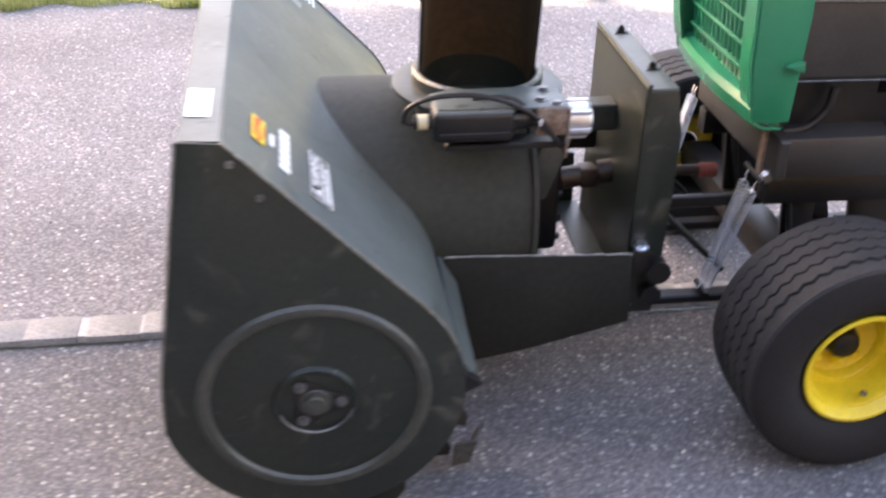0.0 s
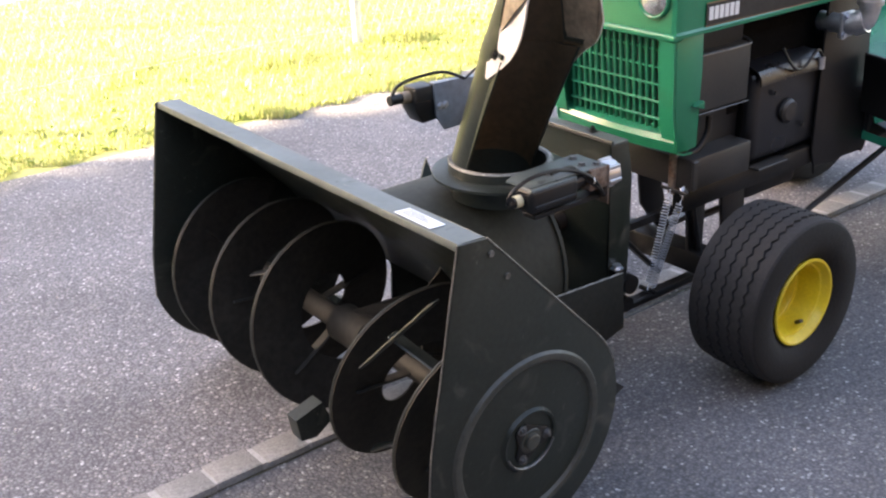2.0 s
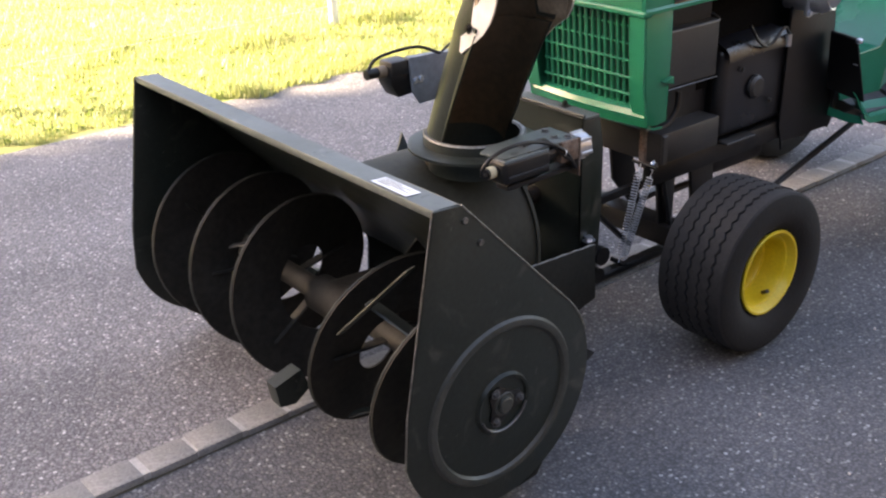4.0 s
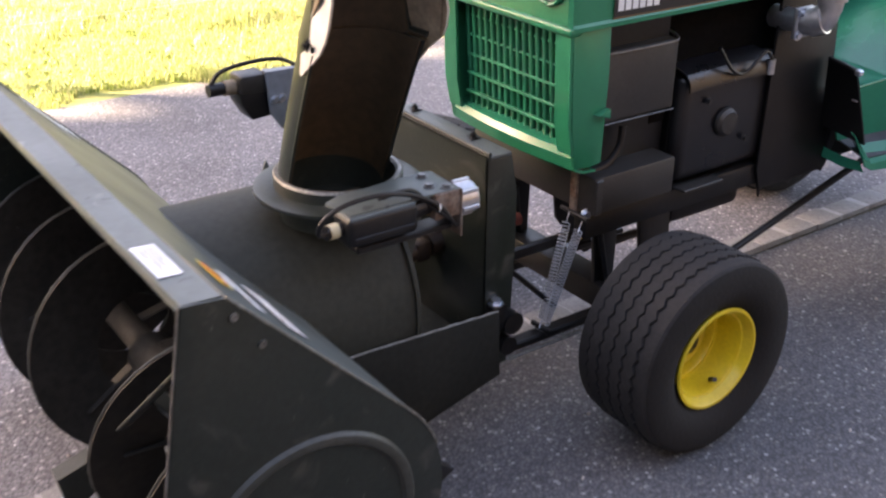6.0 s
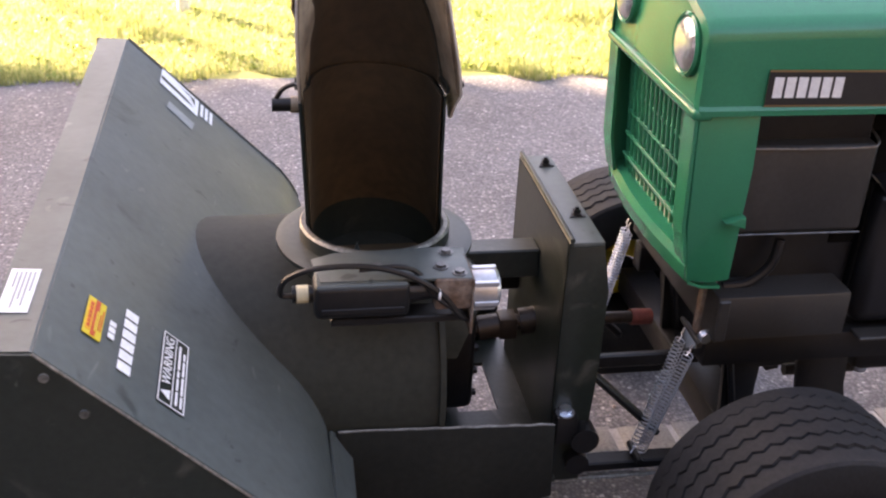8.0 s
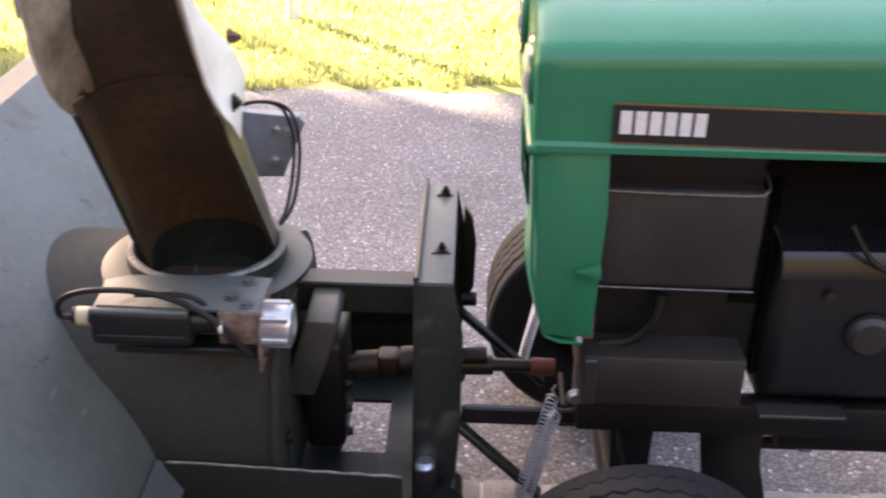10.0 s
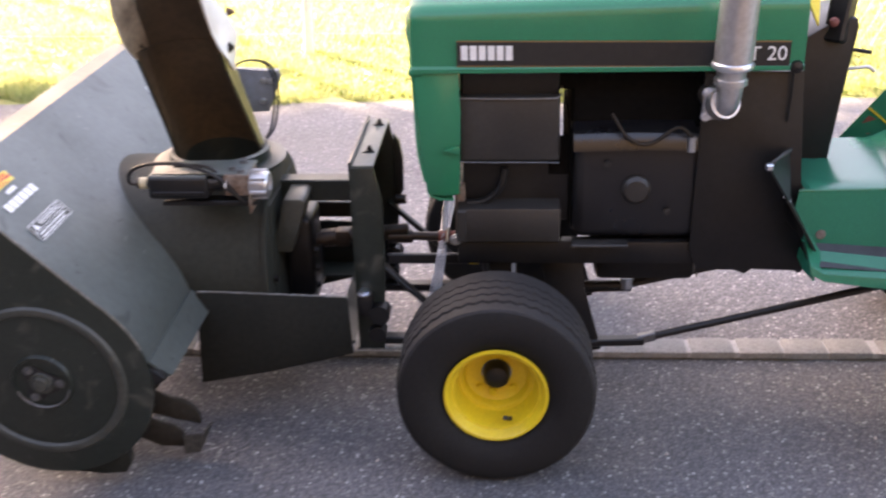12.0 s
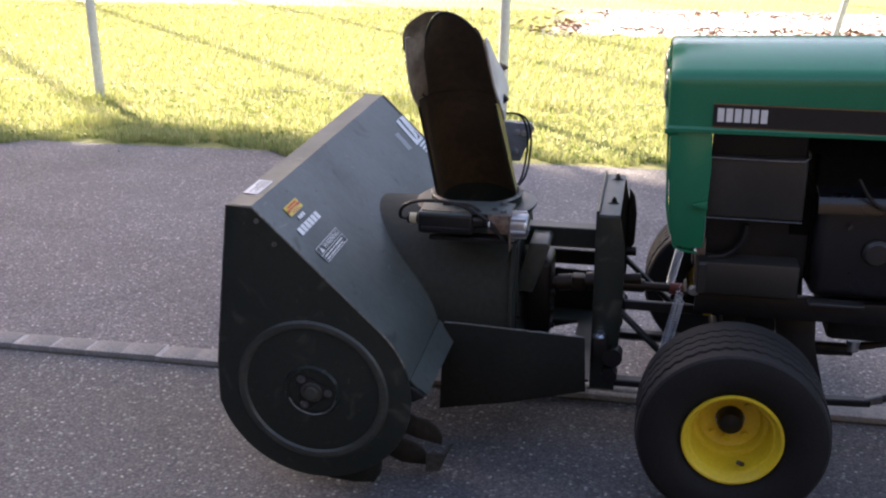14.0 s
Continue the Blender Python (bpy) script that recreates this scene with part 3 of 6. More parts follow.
bmesh.ops.remove_doubles(bm, verts=bm.verts, dist=0.0002)
drum = part("impeller_drum", bm, MATT, BLOW, "round dusty drum of olive sheet")
for a in (58, 118):                      # weld-on gussets under the ring
    y, z = MID + 0.236 * math.cos(radians(a)), 0.380 + 0.236 * math.sin(radians(a))
    part("gusset", prism(bmesh.new(), [(0.30, z - 0.004), (0.34, z - 0.004), (0.32, z + 0.05)], "y", y - 0.003, y + 0.003), SHEEN_DUST, drum, "small dusty gusset")
bm = box(bmesh.new(), (0.455, 1.94, 0.15), (0.463, 2.26, 0.545), 0.001, 1)
part("drum_end_plate", bm, MATT, BLOW)
for y in (1.93, 2.27):
    for z in (0.25, 0.35):
        part("bolt", nut(bmesh.new(), (0.463, y, z), (1, 0, 0), 0.009, 0.009), BLACK, BLOW)
CH = Vector((0.347, 1.972, 0.652))
bm = lathe(bmesh.new(), [(0.105, -0.05), (0.113, -0.05), (0.113, 0.0), (0.150, 0.0), (0.160, 0.003), (0.160, 0.010), (0.150, 0.013), (0.122, 0.013), (0.122, 0.034), (0.116, 0.036), (0.108, 0.034), (0.105, -0.05)], CH, "Z", 56)
ring = part("chute_ring", bm, OLIVE, BLOW, "flat turning ring with a raised lip")
# pale ring laid on the lip as its highlight
part("ring_lip", lathe(bmesh.new(), [(0.108, 0.033), (0.112, 0.0375), (0.119, 0.0378), (0.1225, 0.034)], CH, "Z", 56), EDGE, ring, "pale lip with its highlight put into the colour")
bm = lathe(bmesh.new(), [(0.0, -0.045), (0.107, -0.045)], CH, "Z", 40)
part("chute_floor", bm, SHADED_INSIDE, BLOW)


def chute_frame(t):
    """Centre and half widths of the chute at a share t of its height: it leans to the near side."""
    z = CH.z + 0.01 + 0.30 * t
    y = CH.y + 0.012 - 0.115 * t - 0.015 * t * t
    return Vector((CH.x - 0.026 * t, y, z))


def straight_lips(row, t):
    """Runs both free edges of the half-round wall straight on towards the mouth."""
    k = min(max(t, 0.0), 1.0)
    right, left = (row[0], row[-1]) if row[0][0] > row[-1][0] else (row[-1], row[0])
    far_lip = [(right[0] + 0.002 * k * q, right[1] - 0.050 * k * q, right[2]) for q in (0.5, 1.0)]
    near_lip = [(left[0] - 0.013 * k * q, left[1] - 0.026 * k * q, left[2]) for q in (0.5, 1.0)]
    return far_lip[::-1] + row + near_lip if right is row[0] else near_lip[::-1] + row + far_lip


def chute_rows(t0, t1, n, r, open_half, grow=0.0):
    rows = []
    for k in range(n + 1):
        t = t0 + (t1 - t0) * k / n
        c = chute_frame(t)
        rr = r + grow * t
        row = []
        for j in range(25):
            a = radians(-90 + open_half + (360 - 2 * open_half) * j / 24)
            tuck = 0.013 * min(max(t, 0.0), 1.0) * max(0.0, -math.cos(a))
            row.append((c.x + rr * math.cos(a) + tuck, c.y + rr * math.sin(a), c.z))
        rows.append(straight_lips(row, t))
    return rows


chute = part("chute", sheet(bmesh.new(), chute_rows(0, 1.0, 8, 0.111, 84, -0.010), 0.004), OLIVE, BLOW, "tall half-round chute, open on one side")
part("liner", sheet(bmesh.new(), chute_rows(-0.17, 1.0, 9, 0.1045, 85, -0.010), 0.002), SHADED_INSIDE, chute, "inside of the chute, shade and haze put into its brown")


def deflector_rows(r, n=12, top=1.68, open_half=52, low=0.90):
    """The cap: its upper rim is round, its cheeks run down to a point at the front."""
    rows = []
    for k in range(n + 1):
        s = k / n
        row = []
        for j in range(31):
            w = j / 30 * 2 - 1
            a = radians(90 - w * (180 - open_half))
            back = min(abs(w) * (180 - open_half), 90.0)
            lower = low + 0.03 * (1 - abs(w)) if abs(w) < 0.70 else low + 0.4 * (abs(w) - 0.70)
            upper = top - 0.40 * (1 - math.cos(radians(back))) - 0.75 * max(0.0, abs(w) - 0.70)
            t = lower + (upper - lower) * s
            c = chute_frame(t)
            rr = r * (1 + 0.04 * min(1.0, 2.5 * max(0.0, t - low)) - 0.20 * max(0.0, t - 1.05))
            lean = max(0.0, t - 1.15)
            tuck = (0.013 + 0.019 * min(max((t - 1.05) / 0.4, 0.0), 1.0)) * max(0.0, -math.cos(a))
            row.append((c.x + rr * math.cos(a) - 0.028 * lean + tuck, c.y + rr * math.sin(a) * (1 - 0.15 * max(0, t - 1)), c.z + 0.022 * lean))
        rows.append(straight_lips(row, 1.0))
    return rows


cap = part("deflector", sheet(bmesh.new(), deflector_rows(0.1030, open_half=84), 0.004), OLIVE, BLOW, "dark deflector cap with a round top")
# added skin that keeps the cap dark inside by colour
part("liner", sheet(bmesh.new(), deflector_rows(0.0992, top=1.655, open_half=85), 0.002), SHADED_INSIDE, cap, "added dark inner skin, shade of the cap put into its colour")
CHEEK = {
    1: [((1.770, 1.128), (1.790, 1.130)), ((1.768, 1.10), (1.822, 1.098)), ((1.767, 1.06), (1.86, 1.065)), ((1.768, 1.025), (1.905, 1.035)), ((1.782, 0.995), (1.930, 1.005)), ((1.797, 0.975), (1.948, 0.982)), ((1.84, 0.945), (1.905, 0.95)), ((1.873, 0.914), (1.878, 0.914))],
    -1: [((1.740, 1.128), (1.768, 1.128)), ((1.746, 1.10), (1.797, 1.10)), ((1.750, 1.085), (1.808, 1.086)), ((1.753, 1.06), (1.825, 1.062)), ((1.766, 1.02), (1.855, 1.025)), ((1.779, 0.995), (1.870, 0.998)), ((1.800, 0.97), (1.880, 0.975)), ((1.825, 0.950), (1.886, 0.955)), ((1.878, 0.914), (1.886, 0.918))],
}


def cheek_point(s, y, z):
    """The two plates splay a little, and the mouth is turned slightly."""
    if s < 0:
        slope = 0.20 + 0.21 * min(max((z - 1.03) / 0.05, 0.0), 1.0)
        return (0.222 - 0.075 * (z - 0.94) + 0.10 * max(0.0, z - 1.04) + slope * max(0.0, y - 1.752 - 0.95 * max(0.0, 1.03 - z)), y, z)
    return (0.440 - 0.20 * max(0.0, z - 0.97), y - 0.036, z)


for s in (-1, 1):                        # drop-shaped plates on both sides of the mouth
    rows = []
    for (ya, za), (yb, zb) in CHEEK[s]:
        rows.append([cheek_point(s, ya + (yb - ya) * u, za + (zb - za) * u) for u in (0, 0.25, 0.5, 0.75, 1)])
    if s < 0:
        rows = [r[::-1] for r in rows]
    part("cheek", sheet(bmesh.new(), rows, 0.003), CREAM, cap, "weathered white cheek plate with rust specks")
    part("pivot_bolt", nut(bmesh.new(), cheek_point(s, 1.853, 0.972), (s, 0, 0), 0.0085, 0.007, 0.004), BLACK, cap, "dark pivot bolt")
    inner = [[(x - s * 0.004, y, z) for x, y, z in r] for r in rows]
    part("cheek_lining", sheet(bmesh.new(), inner, 0.001), STAINED, cap, "dirty brown inner side with rust specks")
    if s > 0:
        part("stop_bolt", nut(bmesh.new(), (0.416, 1.915, 1.03), (s, 0, 0), 0.008, 0.012, 0.006), RUST, cap, "rusty stop bolt")


rows = []
for k in range(9):                       # the brim that joins the cap to its outer cheek
    u = k / 8
    z = 0.955 + 0.185 * u
    (ya, za), (yb, zb) = CHEEK[1][5][0], CHEEK[1][0][0]
    fx, fy, fz = cheek_point(1, ya + (yb - ya) * u - 0.010 * math.sin(math.pi * u), za + (zb - za) * u)
    t, phi = (z - CH.z - 0.01) / 0.30, radians(8 + 50 * u * u)
    c = chute_frame(t)
    rr = 0.103 * (1.03 - 0.20 * max(0.0, t - 1.05))
    qx, qy = c.x + rr * math.cos(phi), c.y + rr * math.sin(phi)
    rows.append([(fx - 0.006 + (qx - fx + 0.006) * v, fy + (qy - fy) * v, fz + (z - fz) * v + 0.010 * math.sin(math.pi * v) * u) for v in (0, 0.33, 0.67, 1)])
part("brim", sheet(bmesh.new(), rows, 0.002), STAINED, cap, "stained brown brim of the cap")
# the brim on the other side runs from the front edge of the plate up over the round top
top_rim = deflector_rows(0.1030, open_half=84)[-1][2:]
front = [(0.213, 1.747, 1.101), (0.214, 1.74, 1.134), (0.219, 1.742, 1.152), (0.233, 1.747, 1.167), (0.249, 1.753, 1.178), (0.266, 1.76, 1.187), (0.298, 1.775, 1.188)]
rows = []
for q, k in zip(front, (2, 4, 5, 6, 7, 9, 12)):
    a, b = Vector(q), Vector(top_rim[k])
    rows.append([a + (b - a) * v + Vector((0, 0.004 * math.sin(math.pi * v), 0)) for v in (0, 0.4, 0.8, 1.15)])
part("brim", sheet(bmesh.new(), rows, 0.002), STAINED, cap, "stained brown brim of the cap")


# the two electric actuators with brackets and cables
def motor_near():
    bm = box(bmesh.new(), (0.235, 1.742, 0.640), (0.375, 1.800, 0.695), 0.010, 3)
    box(bm, (0.245, 1.740, 0.652), (0.366, 1.744, 0.660), 0.001, 1)
    m = part("actuator_motor", bm, BLACK, BLOW, "black electric motor with cream plug")
    part("plug", cyl(bmesh.new(), (0.205, 1.768, 0.670), (0.237, 1.768, 0.670), 0.013, seg=14), BLACK, m)
    part("plug_ring", cyl(bmesh.new(), (0.211, 1.768, 0.670), (0.228, 1.768, 0.670), 0.0138, seg=14), CREAMPLUG, m, "cream plastic plug ring")
    part("shaft_housing", cyl(bmesh.new(), (0.372, 1.770, 0.672), (0.415, 1.772, 0.672), 0.020, 0.016, seg=18), BLACK, m)
    bm = box(bmesh.new(), (0.412, 1.745, 0.648), (0.470, 1.80, 0.698), 0.004, 2)
    part("gear_case", bm, RUST, m, "rust-stained bracket with bolts")
    bm = lathe(bmesh.new(), [(0.0, 0.0), (0.029, 0.0), (0.031, 0.004), (0.031, 0.038), (0.027, 0.044), (0.016, 0.046), (0.016, 0.040), (0.0, 0.040)], (0.466, 1.772, 0.668), "X", 28)
    part("end_cap", bm, ALU, m, "bright aluminium end cap")
    part("end_plate", box(bmesh.new(), (0.4655, 1.742, 0.606), (0.4695, 1.826, 0.699), 0.001, 1), RUST, m, "rust-stained bent-down plate")
    part("top_cover", box(bmesh.new(), (0.238, 1.745, 0.690), (0.372, 1.797, 0.6965), 0.002, 1), SHEEN_DUST, m, "dusty grey cover strip")
    for y in (1.758, 1.784):
        part("terminal", cyl(bmesh.new(), (0.368, y, 0.679), (0.398, y, 0.679), 0.0085, seg=12), GREY, m, "dull dark terminal stub")
    for k in range(6):
        a = radians(60 * k + 20)
        cy, cz = 1.772 + 0.0305 * math.cos(a), 0.668 + 0.0305 * math.sin(a)
        part("rib", box(bmesh.new(), (0.47, cy - 0.004, cz - 0.004), (0.507, cy + 0.004, cz + 0.004), 0.001, 1), ALU, m)
    bm = prism(bmesh.new(), [(0.235, 1.825), (0.245, 1.755), (0.42, 1.752), (0.468, 1.748), (0.470, 1.845), (0.43, 1.850), (0.27, 1.842)], "z", 0.694, 0.699, 0.001)
    part("motor_bracket", bm, SHEEN_DUST, m, "flat dusty olive bracket plate")
    for x, y in ((0.425, 1.785), (0.45, 1.765), (0.33, 1.79), (0.44, 1.83)):
        part("bolt", nut(bmesh.new(), (x, y, 0.699), (0, 0, 1), 0.008, 0.006), SCRAPEDLIGHT, m, "dull zinc bolt head")
    bm = tube(bmesh.new(), smooth_path([(0.205, 1.768, 0.67), (0.188, 1.765, 0.675), (0.195, 1.758, 0.702), (0.235, 1.752, 0.722), (0.30, 1.752, 0.724), (0.355, 1.752, 0.712), (0.395, 1.745, 0.695), (0.425, 1.742, 0.672), (0.452, 1.745, 0.635), (0.475, 1.77, 0.622), (0.49, 1.82, 0.63)]), 0.0045, 8)
    part("cable", bm, BLACK, m, "black sheathed cable")
    bm = tube(bmesh.new(), smooth_path([(0.30, 1.752, 0.718), (0.36, 1.76, 0.716), (0.39, 1.765, 0.70), (0.405, 1.75, 0.678), (0.44, 1.742, 0.65), (0.462, 1.76, 0.63)]), 0.004, 8)
    part("cable", bm, BLACK, m)
    part("under_bracket", box(bmesh.new(), (0.26, 1.76, 0.618), (0.46, 1.80, 0.630), 0.002, 1), BLACK, m)
    part("cable_tie", lathe(bmesh.new(), [(0.0085, -0.002), (0.0095, 0.0), (0.0085, 0.002)], (0.417, 1.745, 0.676), "X", 14), WHITE, m)
    return m


motor_near()


def motor_far():
    m = part("deflector_motor", prism(bmesh.new(), [(0.243, 0.800), (0.312, 0.800), (0.312, 0.748), (0.268, 0.745), (0.247, 0.780)], "y", 2.157, 2.212, 0.003), BLACK, BLOW, "small dark actuator on a grey bracket beside the chute")
    part("motor_cover", box(bmesh.new(), (0.246, 2.155, 0.798), (0.304, 2.208, 0.836), 0.006, 2), GREY, m, "dusty grey upper housing")
    part("collar", cyl(bmesh.new(), (0.222, 2.182, 0.812), (0.244, 2.182, 0.811), 0.015, seg=16), STAINED, m, "pale plastic collar")
    part("plug", cyl(bmesh.new(), (0.190, 2.182, 0.812), (0.223, 2.182, 0.812), 0.0125, seg=14), BLACK, m)
    bm = prism(bmesh.new(), [(0.296, 0.838), (0.36, 0.838), (0.468, 0.829), (0.477, 0.820), (0.438, 0.724), (0.325, 0.720), (0.302, 0.755)], "y", 2.148, 2.154, 0.001)
    part("motor_bracket", bm, BRACKET, m, "pale blue-grey bracket plate")
    part("bracket_fold", bar(bmesh.new(), (0.297, 2.160, 0.838), (0.470, 2.160, 0.829), 0.022, 0.003, 0.001), BRACKET, m)
    for x, z in ((0.312, 0.782), (0.328, 0.783), (0.430, 0.806), (0.448, 0.804), (0.425, 0.752)):
        part("bolt", nut(bmesh.new(), (x, 2.148, z), (0, -1, 0), 0.006, 0.006), CHROME, m)
    part("cable", tube(bmesh.new(), smooth_path([(0.196, 2.182, 0.820), (0.215, 2.176, 0.845), (0.262, 2.165, 0.858), (0.320, 2.14, 0.864), (0.352, 2.10, 0.850)]), 0.0042, 8), BLACK, m, "black cable over the actuator")
    for o in (0.0, 0.009):
        part("cable", tube(bmesh.new(), smooth_path([(0.352, 2.10, 0.850), (0.405, 2.11, 0.868), (0.446 + o, 2.125, 0.852), (0.462 + o, 2.125, 0.79), (0.456 + o, 2.08, 0.71), (0.44, 2.04, 0.675)]), 0.003, 8), BLACK, m)
    return m


motor_far()

# carrying frame between the drum and the tractor
for far in (False, True):
    bm = prism(bmesh.new(), [(0.262, 0.085), (0.276, 0.345), (0.33, 0.345), (0.655, 0.332), (0.662, 0.175), (0.45, 0.120)], "y", 1.858, 1.865, 0.001)
    p = None
    if far:
        mirror(bm)
    p = part("frame_plate", bm, SHELF, BLOW, "low olive side plate with a wavy weld edge, shade put into its colour")
    bm = tube(bmesh.new(), [(0.278 + 0.377 * k / 16, 1.8615, 0.3465 - 0.0138 * max(0.0, k - 2) / 14 + 0.0022 * math.sin(3.1 * k)) for k in range(17)], 0.0024, 6)
    if far:
        mirror(bm)
    part("weld_edge", bm, EDGE, p)
bm = bmesh.new()
for lo, hi in (((0.46, 1.866, 0.20), (0.53, 2.334, 0.208)), ((0.61, 1.866, 0.20), (0.668, 2.334, 0.208)), ((0.53, 1.866, 0.20), (0.61, 2.08, 0.208)), ((0.53, 2.245, 0.20), (0.61, 2.334, 0.208))):
    box(bm, lo, hi)
part("frame_floor", bm, OLIVE, BLOW, "floor plate with a square slot")
TX0, TX1, TY0, TY1, TZ = 0.668, 0.746, 1.925, 2.298, 0.655
tower = part("tower", box(bmesh.new(), (TX0, TY0, 0.15), (TX0 + 0.008, TY1, TZ), 0.001, 1), OLIVE, BLOW, "upright mounting tower of folded plate")
part("tower_top", box(bmesh.new(), (TX0, TY0, TZ - 0.008), (TX1 - 0.017, TY1, TZ), 0.002, 2), SHEEN_DUST, tower, "flat dusty top, sky sheen in its colour, with two triangular holes and bolts")
for y0, y1 in ((TY0, TY0 + 0.008), (TY1 - 0.008, TY1)):
    part("tower_cheek", prism(bmesh.new(), [(TX0, 0.15), (TX1 - 0.012, 0.15), (TX1, 0.40), (TX1, TZ - 0.095), (TX1 - 0.017, TZ - 0.008), (TX0, TZ - 0.008)], "y", y0, y1, 0.001), OLIVE, tower)
part("tower_rib", tube(bmesh.new(), [(TX0 + 0.004, TY0, TZ + 0.004), (TX0 + 0.004, TY1, TZ + 0.006)], 0.0045, 8), OLIVE, tower)
for y in (2.03, 2.25):
    bm = prism(bmesh.new(), [(0.692, y - 0.012), (0.722, y - 0.010), (0.707, y + 0.024)], "z", TZ + 0.0005, TZ + 0.0025)
    part("slot", bm, INK, tower, "dark triangular cut-out")
    part("bolt", nut(bmesh.new(), (0.708, y, TZ + 0.002), (0, 0, 1), 0.007, 0.010, 0.004), BLACK, tower, "dark bolt")
part("back_rib", prism(bmesh.new(), [(TX1 - 0.004, 0.625), (TX1 + 0.012, 0.60), (TX1 + 0.020, 0.55), (TX1 + 0.018, 0.46), (TX1 - 0.004, 0.42)], "y", 2.262, 2.284, 0.003), BLACK, tower, "dark stiffening rib")
part("back_pin", cyl(bmesh.new(), (TX1 - 0.004, 2.262, 0.435), (TX1 + 0.024, 2.262, 0.435), 0.014, seg=16), BLACK, tower)
part("beam", bar(bmesh.new(), (0.44, 2.12, 0.525), (TX0, 2.12, 0.525), 0.052, 0.058), OLIVE, BLOW, "square tube beam")
part("beam", bar(bmesh.new(), (0.46, 2.24, 0.42), (TX0, 2.24, 0.42), 0.04, 0.045), BLACK, BLOW)
part("edge_strip", tube(bmesh.new(), [(0.505, 2.215, 0.446), (0.645, 2.215, 0.444)], 0.003, 6), EDGE, BLOW)
# gearbox and driveshaft
bm = box(bmesh.new(), (0.475, 2.03, 0.25), (0.545, 2.17, 0.47), 0.014, 3)
gear = part("gearbox", bm, BLACK, BLOW, "dark gearbox with a bolted cover")
part("gear_cover", prism(bmesh.new(), [(0.450, 0.402), (0.500, 0.400), (0.525, 0.47), (0.545, 0.535), (0.535, 0.545), (0.490, 0.545), (0.478, 0.50)], "y", 1.98, 2.10, 0.004), WORN, gear, "rubbed folded cover plate")
for z in (0.27, 0.32, 0.37):
    part("bolt", nut(bmesh.new(), (0.545, 2.06, z), (1, 0, 0), 0.008, 0.010), BLACK, gear)
bm = cyl(bmesh.new(), (0.545, MID, 0.385), (0.79, MID, 0.415), 0.016, seg=16)
cyl(bm, (0.56, MID, 0.387), (0.60, MID, 0.392), 0.024, seg=16)
box(bm, (0.598, MID - 0.022, 0.37), (0.635, MID + 0.022, 0.415), 0.006, 2)
cyl(bm, (0.64, MID, 0.397), (0.70, MID, 0.404), 0.026, seg=16)
part("drive_shaft", bm, GREASY, BLOW, "greasy steel drive shaft with a universal joint")
bm = cyl(bmesh.new(), (0.70, MID, 0.397), (0.875, MID + 0.012, 0.387), 0.012, seg=16)
cyl(bm, (0.735, MID, 0.394), (0.80, MID + 0.006, 0.391), 0.019, seg=16)
ram = part("shaft_end", bm, GREASY, BLOW, "dark round shaft with a faded red sleeve")
part("sleeve", cyl(bmesh.new(), (0.868, MID + 0.012, 0.387), (0.910, MID + 0.014, 0.385), 0.016, seg=18), RED, ram, "faded red sleeve")

# latch blocks at the foot of the tower and the struts back to the axle
for far in (False, True):
    def put(name, bm, mat, label=""):
        return part(name, mirror(bm) if far else bm, mat, BLOW, label)
    put("latch_block", box(bmesh.new(), (0.672, 1.90, 0.255), (0.712, 1.93, 0.315), 0.004, 2), BLACK, "small block with bright bolts")
    put("latch_bolt", nut(bmesh.new(), (0.69, 1.915, 0.315), (0, 0, 1), 0.012, 0.012), CHROME, "bright bolt head")
    put("latch_roller", cyl(bmesh.new(), (0.728, 1.895, 0.262), (0.728, 1.94, 0.262), 0.026, seg=20), BLACK)
    put("latch_roller", cyl(bmesh.new(), (0.720, 1.900, 0.205), (0.720, 1.94, 0.205), 0.022, seg=20), BLACK)
    if far:
        part("strut", bar(bmesh.new(), (0.722, 2.245, 0.434), (0.905, 2.245, 0.262), 0.026, 0.012), BLACK, BLOW, "flat diagonal strut")
    if not far:
        put("strut", bar(bmesh.new(), (0.735, 1.950, 0.382), (0.885, 1.945, 0.236), 0.026, 0.012), BLACK, "flat diagonal strut")
    put("lower_arm", bar(bmesh.new(), (0.70, 1.945, 0.172), (1.06, 1.945, 0.172), 0.034, 0.02), BLACK, "black flat lower arm")
    put("lower_wear_bar", bar(bmesh.new(), (0.66, 1.93, 0.150), (1.02, 1.93, 0.148), 0.012, 0.008), EDGE)


def spring(top, bottom, name_label):
    top, bottom = Vector(top), Vector(bottom)
    d = bottom - top
    u = d.normalized()
    s = u.orthogonal().normalized()
    w = u.cross(s)
    turns = 30
    a, b = top + u * 0.022, bottom - u * 0.016
    pts = [a + (b - a) * (k / (turns * 9)) + 0.0096 * (math.cos(2 * math.pi * k / 9) * s + math.sin(2 * math.pi * k / 9) * w) for k in range(turns * 9 + 1)]
    pts = [top + s * 0.004 - u * 0.004, top + s * 0.009 + u * 0.006, top + u * 0.014] + pts + [bottom - u * 0.008, bottom + s * 0.008 + u * 0.002]
    return part("spring", tube(bmesh.new(), pts, 0.0014, 5), ZINC, BLOW, name_label)


spring((0.897, 1.926, 0.474), (0.840, 1.938, 0.198), "bright zinc-plated lift spring")
spring((0.897, 1.884, 0.468), (0.852, 1.937, 0.188), "bright zinc-plated lift spring")
spring((0.903, 2.262, 0.515), (0.860, 2.275, 0.27), "bright zinc-plated lift spring")
spring((0.913, 2.30, 0.505), (0.862, 2.30, 0.26), "bright zinc-plated lift spring")
